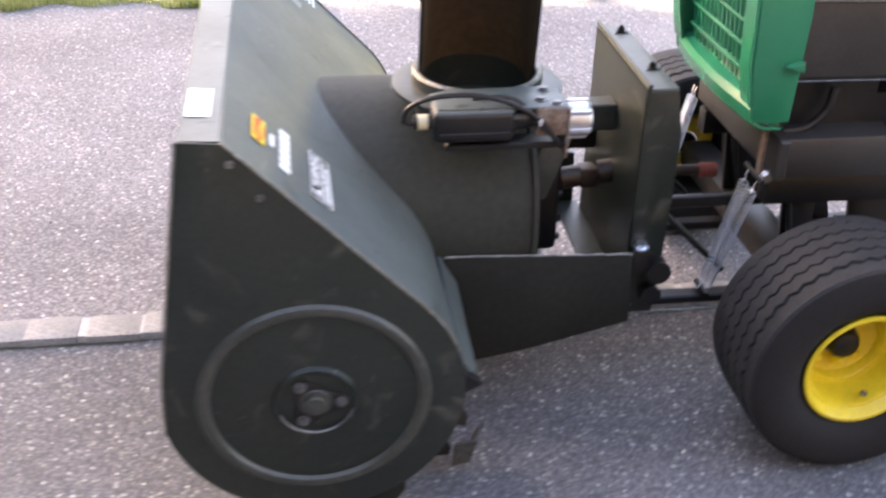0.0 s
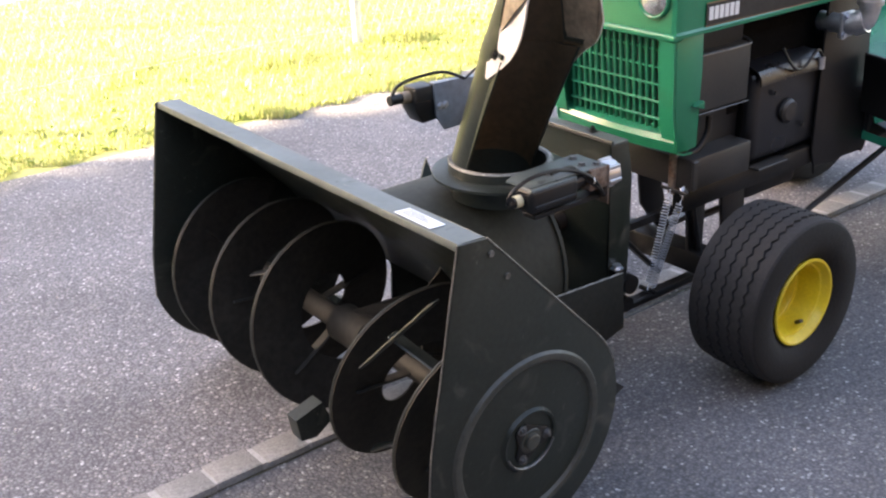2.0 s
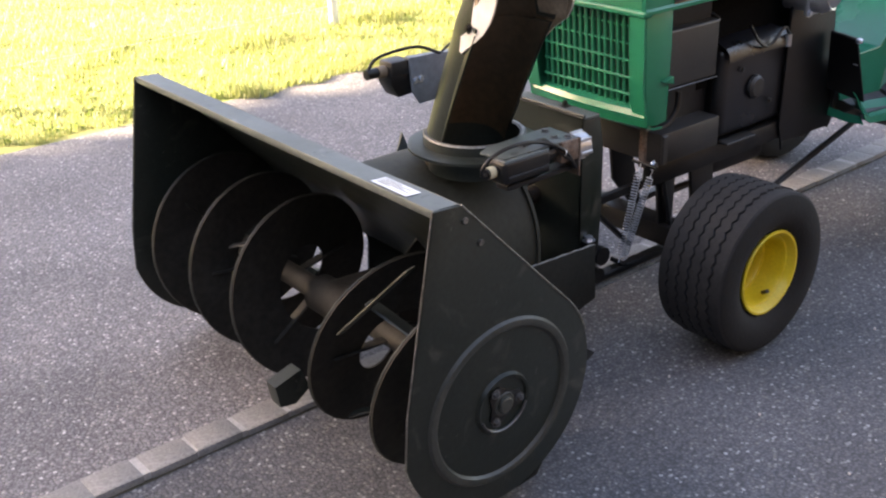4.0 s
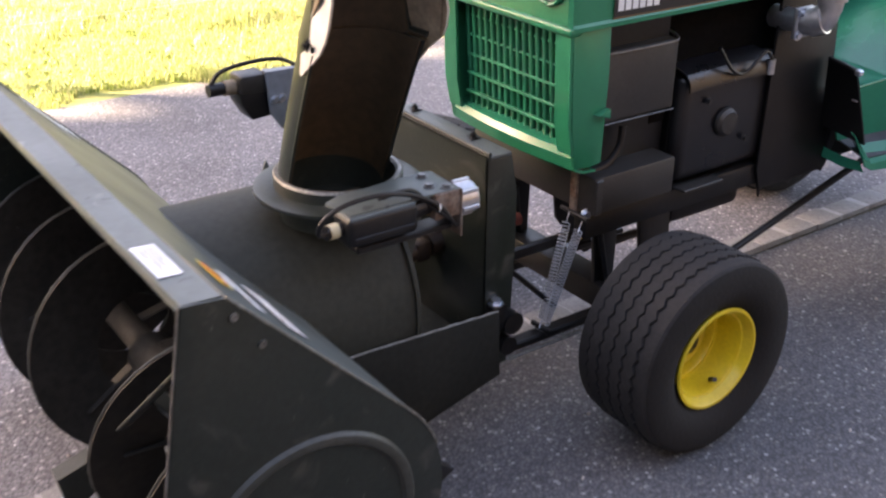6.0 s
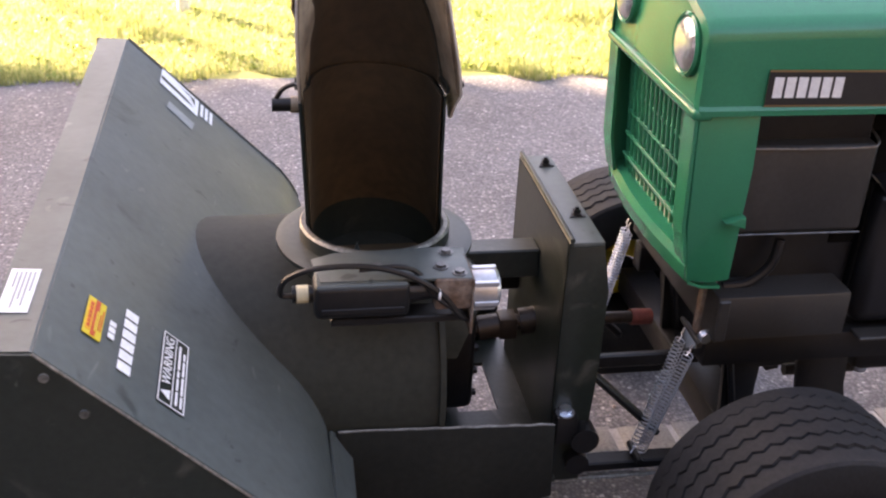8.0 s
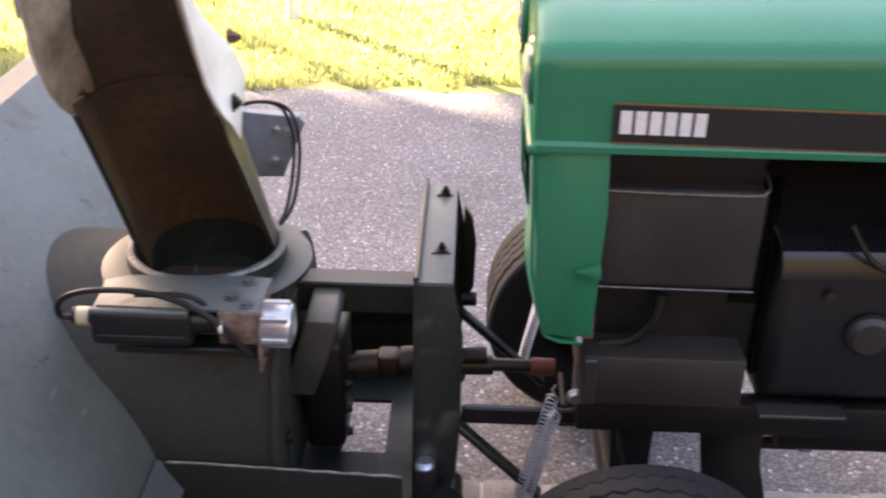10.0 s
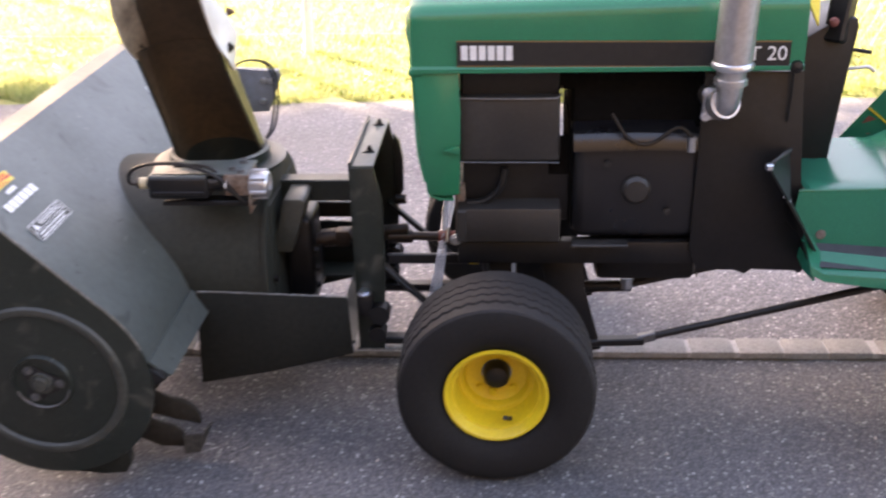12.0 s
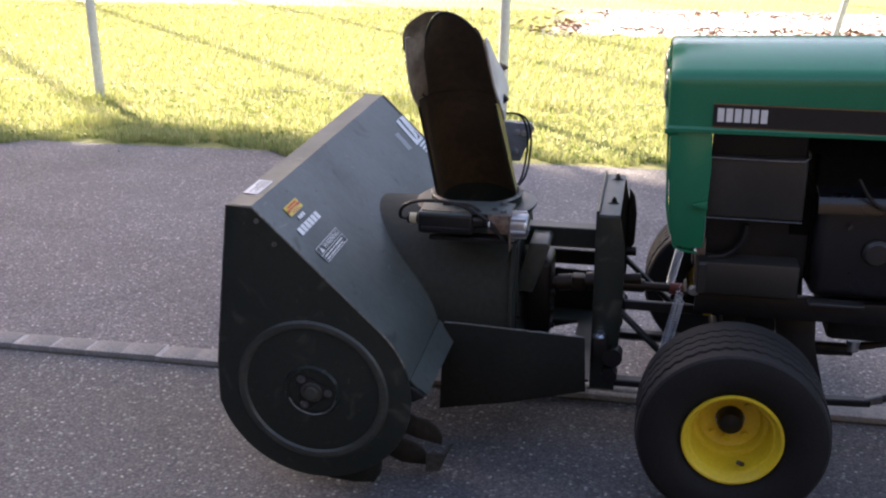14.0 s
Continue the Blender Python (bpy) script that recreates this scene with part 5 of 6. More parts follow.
def rib(cx, yc, r, rib_y, half, amp, n=42, phase=0.0, crown=0.0, shoulder=0.0):
    """One zigzag rib; an outer rib runs on over the shoulder to a smooth edge."""
    bm = bmesh.new()
    edge = math.copysign(1, rib_y)
    rings = []
    for k in range(n * 2):
        a = 2 * math.pi * k / (n * 2)
        z = amp * (1 if k % 2 else -1)
        ring = []
        for dy, rr in ((-half, r * 0.970), (-half + 0.0014, r - crown), (half - 0.0014, r - crown), (half, r * 0.970)):
            zig = z
            if shoulder and dy * edge > 0:
                zig, rr = 0.0, (r * 0.950 if abs(dy) == half else r - crown * 1.5)
                dy = edge * (shoulder if abs(dy) == half else half * 0.7 + shoulder * 0.2)
            ring.append(bm.verts.new((cx + rr * math.cos(a + phase), yc + rib_y + dy + zig, r * 1.0 + rr * math.sin(a + phase))))
        rings.append(ring)
    for k in range(len(rings)):
        p, q = rings[k], rings[(k + 1) % len(rings)]
        for j in range(3):
            bm.faces.new((p[j], p[j + 1], q[j + 1], q[j]))
    return bm


def outward(bm, d):
    bmesh.ops.translate(bm, verts=bm.verts[:], vec=(0, d, 0))
    return bm


def front_wheel(far):
    cx, y0, y1, r = 1.026, 1.562, 1.776, 0.229
    fx = (lambda b: outward(mirror(b), 0.07)) if far else (lambda b: b)
    root = part("front_wheel", fx(tyre(cx, y0, y1, r, 0.112, 6)), RUBBER, TR, "wide front tyre with zigzag tread on a yellow rim")
    yc = (y0 + y1) / 2
    for k, ry in enumerate((-0.0825, -0.0495, -0.0165, 0.0165, 0.0495, 0.0825)):
        part("tread_rib", fx(rib(cx, yc, r, ry, 0.0147, 0.0040, 46, 0.0, 0.001 if abs(ry) < 0.06 else 0.004, 0.0185 if abs(ry) > 0.06 else 0.0)), TREAD, root, "", 20)
    part("sidewall_bead", fx(lathe(bmesh.new(), [(0.165, 0.001), (0.168, -0.003), (0.171, 0.001)], (cx, y0 + 0.0035, r), "Y", 80)), RUBBER, root)
    prof = [(0.108, 0.012), (0.117, 0.010), (0.119, 0.005), (0.117, 0.001), (0.112, 0.001), (0.107, 0.007), (0.103, 0.020), (0.101, 0.0225), (0.097, 0.023), (0.094, 0.030), (0.090, 0.078), (0.088, 0.083), (0.079, 0.084), (0.076, 0.088), (0.072, 0.104), (0.060, 0.110), (0.035, 0.112)]
    rim = part("rim", fx(lathe(bmesh.new(), prof, (cx, y0 + 0.010, r), "Y", 64)), YELLOW, root, "deep-dished yellow rim with chipped paint")
    bm = lathe(bmesh.new(), [(0.0, 0.076), (0.014, 0.077), (0.026, 0.081), (0.031, 0.090), (0.033, 0.114)], (cx, y0 + 0.010, r), "Y", 32)
    part("hub", fx(bm), BLACK, rim, "black greasy hub cap")
    for k in range(4):
        a = radians(45 + 90 * k)
        part("lug_nut", fx(nut(bmesh.new(), (cx + 0.055 * math.cos(a), y0 + 0.123, r + 0.055 * math.sin(a)), (0, -1, 0), 0.009, 0.012)), YELLOW, rim)
    part("grease_nipple", fx(cyl(bmesh.new(), (cx - 0.006, y0 + 0.115, r - 0.036), (cx - 0.008, y0 + 0.095, r - 0.043), 0.0095, seg=10)), YELLOW, rim)
    v = (cx + 0.032, y0 + 0.05, r - 0.082)
    part("valve", fx(cyl(bmesh.new(), v, (v[0] - 0.012, v[1] - 0.022, v[2] + 0.016), 0.0055, seg=10)), GREY, rim, "valve stem")
    return root


front_wheel(False)
front_wheel(True)
part("front_axle", box(bmesh.new(), (0.995, 1.75, 0.20), (1.075, 2.53, 0.265), 0.01, 2), BLACK, TR, "black front axle beam")
for s in (0, 1):
    for nm, b2 in (("axle_bracket", prism(bmesh.new(), [(1.135, 0.41), (1.238, 0.41), (1.245, 0.32), (1.292, 0.145), (1.262, 0.140), (1.155, 0.27)], "y", 1.94, 1.952, 0.001)),
                   ("axle_hanger", prism(bmesh.new(), [(0.988, 0.41), (1.062, 0.41), (1.058, 0.25), (1.002, 0.25)], "y", 1.935, 1.947, 0.001)),
                   ("axle_leg", bar(bmesh.new(), (1.00, 1.94, 0.40), (1.03, 1.93, 0.24), 0.05, 0.012)),
                   ("drag_arm", bar(bmesh.new(), (1.27, 1.945, 0.165), (1.40, 1.945, 0.170), 0.028, 0.02)),
                   ("lower_stay", bar(bmesh.new(), (1.05, 1.945, 0.165), (1.28, 1.945, 0.165), 0.03, 0.018))):
        part(nm, mirror(b2) if s else b2, BLACK, TR)
bm = tube(bmesh.new(), [(1.42, 1.95, 0.178), (1.90, 1.95, 0.305), (2.05, 1.95, 0.345)], 0.0098, 10)
part("lift_rod", bm, BLACK, TR, "long thin black rod sloping up to the rear")
part("clevis", bar(bmesh.new(), (1.385, 1.95, 0.170), (1.43, 1.95, 0.182), 0.022, 0.024), SCRAPEDLIGHT, TR, "bright clevis pin")
part("tie_rod", tube(bmesh.new(), [(1.20, 2.08, 0.262), (1.36, 2.08, 0.262), (1.60, 2.09, 0.315)], 0.012, 10), BLACK, TR, "black tie rod")
part("tie_rod_end", cyl(bmesh.new(), (1.365, 2.08, 0.255), (1.365, 2.08, 0.285), 0.018, seg=14), CHROME, TR)

# foot deck and fender of folded green sheet
deck_rows = []
for xn, xf, zn, zf in ((1.742, 1.727, 0.608, 0.623), (1.752, 1.737, 0.614, 0.628), (1.947, 1.970, 0.613, 0.629), (1.958, 1.981, 0.616, 0.632), (2.137, 2.157, 0.725, 0.715), (2.288, 2.304, 0.808, 0.788), (2.319, 2.336, 0.814, 0.799), (2.716, 2.682, 0.819, 0.809)):
    deck_rows.append([(xf + (xn - xf) * u, 2.194 + (1.868 - 2.194) * u, zf + (zn - zf) * u - (0.003 if u == 1 else 0)) for u in (0, 0.4, 0.8, 0.96, 1)])
deck = part("foot_deck", sheet(bmesh.new(), deck_rows, 0.004), DECKGREEN, TR, "green folded foot deck and fender")
part("deck_side", sheet(bmesh.new(), [[(1.725, 1.869, 0.608), (1.716, 1.863, 0.558), (1.742, 1.858, 0.486)], [(1.957, 1.869, 0.612), (1.963, 1.863, 0.548), (1.969, 1.858, 0.470)]], 0.004), DECKGREEN, deck, "upright side of the deck")
part("deck_gusset", sheet(bmesh.new(), [[(1.957, 1.869, 0.612), (1.969, 1.858, 0.470)], [(2.089, 1.884, 0.695), (2.079, 1.880, 0.682)], [(2.190, 1.887, 0.786), (2.177, 1.882, 0.773)]], 0.003), DECKGREEN, deck)
part("fender_face", sheet(bmesh.new(), [[(1.969, 1.858, 0.470), (1.975, 1.853, 0.477)], [(2.079, 1.880, 0.684), (2.058, 1.805, 0.596)], [(2.177, 1.882, 0.773), (2.182, 1.796, 0.720)], [(2.342, 1.882, 0.826), (2.342, 1.786, 0.798)], [(2.716, 1.882, 0.831), (2.716, 1.786, 0.802)]], 0.004), DECKGREEN, deck, "sloping front face of the fender")
for pts in (((1.957, 1.869, 0.612), (2.089, 1.884, 0.696), (2.190, 1.887, 0.787)), ((1.969, 1.857, 0.470), (2.079, 1.879, 0.684), (2.177, 1.881, 0.774)), ((1.725, 1.868, 0.609), (1.862, 1.868, 0.611), (1.957, 1.868, 0.613))):
    part("folded_edge", tube(bmesh.new(), pts, 0.004, 8), DECKGREEN, deck)
part("tread_pad", sheet(bmesh.new(), [[(1.751, 1.857, 0.487), (1.763, 1.782, 0.456)], [(1.963, 1.857, 0.472), (1.962, 1.782, 0.441)]], 0.003), GRIP, deck, "dark grip strip")
part("tread_pad", sheet(bmesh.new(), [[(1.976, 1.853, 0.475), (1.971, 1.781, 0.444)], [(2.058, 1.805, 0.594), (2.075, 1.770, 0.567)]], 0.003), GRIP, deck, "dark grip strip")
part("deck_lip", sheet(bmesh.new(), [[(1.725, 1.833, 0.546), (1.731, 1.799, 0.513), (1.742, 1.775, 0.460), (1.746, 1.769, 0.441)], [(1.773, 1.823, 0.476), (1.770, 1.785, 0.446), (1.773, 1.771, 0.441), (1.776, 1.767, 0.425)], [(1.956, 1.823, 0.455), (1.969, 1.781, 0.434), (1.998, 1.767, 0.425), (2.011, 1.762, 0.397)], [(1.998, 1.823, 0.476), (1.993, 1.781, 0.449), (2.025, 1.765, 0.430), (2.033, 1.760, 0.401)], [(2.116, 1.823, 0.605), (2.105, 1.785, 0.567), (2.132, 1.764, 0.546), (2.143, 1.758, 0.516)], [(2.288, 1.823, 0.733), (2.288, 1.785, 0.717), (2.298, 1.764, 0.701), (2.309, 1.758, 0.669)]], 0.004), DECKGREEN, deck)
part("deck_front", prism(bmesh.new(), [(1.885, 0.590), (1.885, 0.43), (2.19, 0.43), (2.19, 0.560)], "x", 1.752, 1.757, 0.001), BLACK, deck, "black panel closing the front of the deck")
part("front_lip", sheet(bmesh.new(), [[(1.758, 1.956, 0.489), (1.756, 1.956, 0.476)], [(1.756, 1.929, 0.467), (1.751, 1.929, 0.444)], [(1.753, 1.898, 0.455), (1.749, 1.898, 0.429)], [(1.756, 1.844, 0.446), (1.751, 1.833, 0.420)], [(1.758, 1.790, 0.446), (1.758, 1.775, 0.422)]], 0.004), DECKGREEN, deck, "green folded lip along the front of the deck")
part("deck_bolt", lathe(bmesh.new(), [(0.0, -0.008), (0.010, -0.006), (0.013, 0.0)], (1.783, 1.858, 0.504), "Y", 16), RUST, deck, "rusty dome bolt")
far_rows = [[(x + 0.3 * dy, 2.203 + dy, z - dz) for dy, dz in ((0.0, 0.0), (0.012, 0.010), (0.055, 0.09), (0.085, 0.17), (0.19, 0.20))] for x, z in ((2.055, 0.815), (2.066, 0.829), (2.10, 0.836), (2.26, 0.840), (2.60, 0.843))]
fender = part("far_fender", sheet(bmesh.new(), far_rows, 0.004), DECKGREEN, deck, "green fender on the far side")
part("fender_front", sheet(bmesh.new(), [[(1.890, 2.269, 0.560), (2.110, 2.184, 0.560)], [(1.937, 2.250, 0.634), (2.104, 2.185, 0.695)], [(2.050, 2.205, 0.809), (2.068, 2.199, 0.800)], [(2.060, 2.202, 0.824), (2.066, 2.200, 0.824)]], 0.003), DECKGREEN, fender, "folded front face of the fender")
part("fender_cheek", sheet(bmesh.new(), [[(2.110, 2.184, 0.560), (2.104, 2.185, 0.695), (2.068, 2.199, 0.800), (2.066, 2.200, 0.826)], [(2.26, 2.190, 0.560), (2.26, 2.192, 0.695), (2.26, 2.199, 0.800), (2.26, 2.203, 0.837)], [(2.60, 2.190, 0.560), (2.60, 2.192, 0.695), (2.60, 2.199, 0.800), (2.60, 2.203, 0.840)]], 0.003), DECKGREEN, fender, "upright inner side of the fender")
part("stripe", bar(bmesh.new(), (1.980, 2.2300, 0.697), (2.030, 2.2110, 0.658), 0.012, 0.002), YELLOW, fender, "yellow stripe")
part("worn_patch", sheet(bmesh.new(), [[(1.952, 2.2412, 0.630), (1.986, 2.2280, 0.626)], [(1.982, 2.2290, 0.676), (2.022, 2.2140, 0.659)]], 0.001), RED, fender, "red-brown worn patch")
part("tunnel", box(bmesh.new(), (1.80, 1.965, 0.36), (2.40, 2.18, 0.545), 0.02, 2), BLACK, TR, "black transmission tunnel")


def rear_wheel(far):
    cx, y0, y1, r = 2.340, 1.578, 1.800, 0.292
    fx = (lambda b: mirror(b)) if far else (lambda b: b)
    root = part("rear_wheel", fx(tyre(cx, y0, y1, r, 0.155, 6)), RUBBER, TR, "large rear tyre with block tread")
    yc = (y0 + y1) / 2
    for k, ry in enumerate((-0.074, -0.037, 0.0, 0.037, 0.074)):
        part("tread_rib", fx(rib(cx, yc, r, ry, 0.0158, 0.006, 40, 0.0, 0.0015 if abs(ry) < 0.07 else 0.007, 0.028 if abs(ry) > 0.07 else 0.0)), TREAD, root, "", 20)
    rim = part("rim", fx(lathe(bmesh.new(), [(0.150, 0.014), (0.162, 0.010), (0.160, 0.002), (0.150, 0.004), (0.140, 0.04), (0.13, 0.09), (0.04, 0.10), (0.03, 0.085), (0.0, 0.083)], (cx, y0 + 0.012, r), "Y", 64)), YELLOW, root)
    return root


rear_wheel(False)
rear_wheel(True)
part("rear_axle", cyl(bmesh.new(), (2.340, 1.76, 0.292), (2.340, 2.44, 0.292), 0.06, seg=20), BLACK, TR)
bm = box(bmesh.new(), (2.205, 1.955, 0.885), (2.62, 2.25, 0.985), 0.045, 4)
seat = part("seat", bm, SEATMAT, TR, "brown patterned tractor seat")
part("seat_edge", box(bmesh.new(), (2.215, 1.965, 0.855), (2.60, 2.24, 0.892), 0.012, 2), BLACK, seat)
part("seat_post", box(bmesh.new(), (2.30, 2.0, 0.70), (2.5, 2.18, 0.87), 0.01, 1), BLACK, TR)
part("seat_lever", tube(bmesh.new(), smooth_path([(2.20, 1.97, 0.875), (2.15, 1.955, 0.852), (2.11, 1.95, 0.832)]), 0.012, 10), BLACK, TR, "black lever beside the seat")
TR.matrix_world = LEANING @ Matrix.Translation(BASE[TR])

# ---- verge, fence, stones ----
def build_grass():
    rng = np.random.default_rng(5)
    n = 330000
    x = rng.uniform(-8.5, 8.5, n)
    y = 4.80 + rng.uniform(0, 1, n) ** 1.75 * 8.0
    edge = 0.10 * np.sin(2.3 * x) + 0.06 * np.sin(7.1 * x + 1) + 0.05 * np.sin(17 * x)
    keep = (y > 4.91 + edge * 0.8) & ~((x > -0.15 + 0.3 * np.sin(5 * y)) & (y > 10.45 + 0.15 * np.sin(3 * x)))
    x, y = x[keep], y[keep]
    n = len(x)
    z = np.where(y < 6, 0.075 + 0.02 * (y - 5), 0.095 + 0.004 * (y - 6))
    clump = 0.5 + 0.5 * np.sin(1.9 * x + 1.3 * np.sin(2.1 * y)) * np.sin(2.7 * y + 0.7)
    h = (0.018 + 0.03 * rng.random(n) ** 2 + 0.018 * clump) * np.where(rng.random(n) > 0.985, 2.2, 1.0)
    tuft = np.sin(3.1 * x + 2 * np.sin(1.7 * y)) * np.sin(5.3 * y + 1.9 * np.sin(2.3 * x + 1))
    h *= 1 + 1.5 * np.clip((tuft - 0.55) / 0.3, 0, 1) * ((y > 5.2) & (y < 6.8)) + 0.8 * np.clip((0.25 - (y - 4.95)) / 0.25, 0, 1) * (tuft > 0.1)
    w = 0.0016 + 0.0022 * rng.random(n) + 0.0005 * (y - 4.9)
    a = rng.uniform(0, 2 * np.pi, n)
    lean = rng.uniform(0.1, 0.9, n)
    dx, dy = np.cos(a), np.sin(a)
    px, py = -dy, dx
    v = np.empty((n, 5, 3))
    for k, (s, hh, ll) in enumerate(((-1, 0, 0), (1, 0, 0), (-0.75, 0.55, 0.25), (0.75, 0.55, 0.25), (0, 1, 1))):
        v[:, k, 0] = x + px * w * s + dx * h * lean * ll
        v[:, k, 1] = y + py * w * s + dy * h * lean * ll
        v[:, k, 2] = z + h * hh * (1 - 0.25 * lean * ll) - (0.004 if hh == 0 else 0)
    me = bpy.data.meshes.new("grass")
    base = (np.arange(n) * 5)[:, None]
    quads = (base + np.array([0, 1, 3, 2]))
    tris = (base + np.array([2, 3, 4]))
    me.vertices.add(n * 5)
    me.vertices.foreach_set("co", v.ravel())
    me.loops.add(n * 7)
    me.loops.foreach_set("vertex_index", np.concatenate([quads, tris], 1).ravel())
    me.polygons.add(n * 2)
    me.polygons.foreach_set("loop_start", np.stack([np.arange(n) * 7, np.arange(n) * 7 + 4], 1).ravel())
    me.update(calc_edges=True)
    me.validate()
    me.materials.append(BLADE)
    return tagged(new("grass", me), "short sunlit yellow-green grass beside the road", "grass", kind="stuff")


build_grass()


def weeds():
    """Clover, dandelion and dock rosettes standing in the verge."""
    rng = np.random.default_rng(21)
    n = 1500
    cx = rng.uniform(-6, 7, n)
    cy = 4.97 + rng.random(n) ** 1.6 * 1.7 + 0.06 * np.sin(2.3 * cx)
    verts, faces = [], []
    for x, y in zip(cx, cy):
        size = rng.uniform(0.010, 0.026)
        z = ground_height(x, y)
        for _ in range(rng.integers(5, 10)):
            a, up = rng.uniform(0, 6.28), rng.uniform(0.2, 1.0)
            d, p = np.array([math.cos(a), math.sin(a), up]), np.array([-math.sin(a), math.cos(a), 0])
            o = np.array([x, y, z]) + rng.normal(size=3) * np.array([0.012, 0.012, 0.0])
            tip = o + d * size + np.array([0, 0, 0.012])
            mid = o + d * size * 0.55 + np.array([0, 0, 0.014])
            k = len(verts)
            verts += [o, mid - p * size * 0.28, mid + p * size * 0.28, tip]
            faces += [(k, k + 1, k + 2), (k + 1, k + 3, k + 2)]
    me = bpy.data.meshes.new("weeds")
    me.from_pydata([tuple(v) for v in verts], [], faces)
    me.materials.append(WEED)
    return tagged(new("weeds", me), "broad-leaved weeds and clover in the sunlit verge", "weeds", kind="stuff")


weeds()


def pebbles(name, n, place, lo, hi, label, seed, mat=None, bed=None):
    rng = random.Random(seed)
    bm = bmesh.new()
    for _ in range(n):
        x, y, z = place(rng)
        s = rng.uniform(lo, hi)
        m = Matrix.Translation((x, y, z + s * 0.25)) @ Euler((rng.uniform(0, 6), rng.uniform(0, 6), rng.uniform(0, 6))).to_matrix().to_4x4() @ Matrix.Diagonal((s, s * rng.uniform(0.6, 1), s * rng.uniform(0.4, 0.8), 1))
        bmesh.ops.create_icosphere(bm, subdivisions=1, radius=0.6, matrix=m)
    if bed:                              # the layer of small chippings under the stones
        x0, y0, x1, y1 = bed
        sheet(bm, [[(x0 + (x1 - x0) * i / 40 + 0.12 * math.sin(3 * j + i), y0 + (y1 - y0) * j / 8 + (0.12 * math.sin(2.1 * i) if j in (0, 8) else 0), ground_height(0, 11) + 0.012 + 0.008 * math.sin(5 * i + 3 * j)) for i in range(41)] for j in range(9)], 0.01)
    me = finish(bm, name, mat or PEBBLE, 0)
    return tagged(new(name, me), label, "stones", kind="stuff")


def on_road(rng):
    x, y = rng.uniform(-3.5, 4), rng.uniform(0.6, 4.9)
    return x, y, ground_height(x, y)


def on_bed(rng):
    x, y = rng.uniform(-0.45, 7.5), rng.uniform(10.35, 13.2)
    return x, y, ground_height(x, y)


pebbles("loose_stones", 420, on_road, 0.004, 0.011, "small pale loose stones scattered on the road", 3)
pebbles("gravel_bed", 3000, on_bed, 0.02, 0.048, "sunlit bed of pale pinkish stones in the grass", 4, BEDSTONE, (-0.35, 10.45, 7.6, 13.1))


def fence_post(x, y, h, lean, label):
    p = thing("fence_post", (x, y, ground_height(x, y)), label, "fence post", "fence posts along the verge")
    part("post", cyl(bmesh.new(), (x, y, ground_height(x, y) - 0.05), (x + lean, y, ground_height(x, y) + h), 0.033, 0.030, seg=14), POSTMAT, p)
    part("post_cap", lathe(bmesh.new(), [(0.03, 0.0), (0.024, 0.02), (0.0, 0.03)], (x + lean, y, ground_height(x, y) + h), "Z", 14), POSTMAT, p)
    p.matrix_world = Matrix.Translation(BASE[p])
    return p


fence_post(-3.10, 6.18, 1.35, -0.02, "pale concrete fence post in the grass, leaning slightly")
fence_post(-0.20, 6.10, 1.35, 0.03, "pale concrete fence post in the grass")
fence_post(2.62, 6.02, 1.35, 0.02, "pale concrete fence post in the grass")
fence_post(5.50, 5.95, 1.35, 0.0, "pale concrete fence post in the grass")
fence_post(2.44, 10.40, 1.5, 0.30, "weathered leaning post beside the stone bed")
fence_post(-6.0, 6.26, 1.35, 0.0, "pale concrete fence post in the grass")



def leaf_litter():
    """Curled dry brown leaves and bits of bark lying in loose drifts on the stone bed."""
    rng = random.Random(12)
    bm = bmesh.new()
    drifts = [(-0.25, 10.9, 0.18, 0.35), (1.0, 10.75, 0.5, 0.1), (2.2, 10.9, 0.45, 0.15), (2.6, 10.45, 0.2, 0.12), (3.6, 10.8, 0.6, 0.15), (1.6, 12.4, 1.4, 0.15), (4.5, 12.3, 1.2, 0.2), (5.0, 11.2, 0.8, 0.2)]
    for _ in range(420):
        cx, cy, sx, sy = rng.choice(drifts)
        x, y = rng.gauss(cx, sx), rng.gauss(cy, sy)
        s, a = rng.uniform(0.02, 0.05), rng.uniform(0, 6.28)
        z = ground_height(x, y) + 0.034 + rng.uniform(0, 0.012)
        m = Matrix.Translation((x, y, z)) @ Euler((rng.uniform(-0.5, 0.5), rng.uniform(-0.5, 0.5), a)).to_matrix().to_4x4()
        sheet(bm, [[m @ Vector((s * u * w, s * 0.6 * v * (1 - abs(u) * 0.8) * w, 0.3 * s * (v * v))) for v in (-1, 0, 1)] for u, w in ((-1, 1), (-0.3, 1), (0.4, 1), (1, 1))], 0.001)
    return tagged(new("leaf_litter", finish(bm, "leaf_litter", LITTER, 0)), "dry reddish-brown leaves in drifts on the stone bed", "leaves", kind="stuff")


leaf_litter()


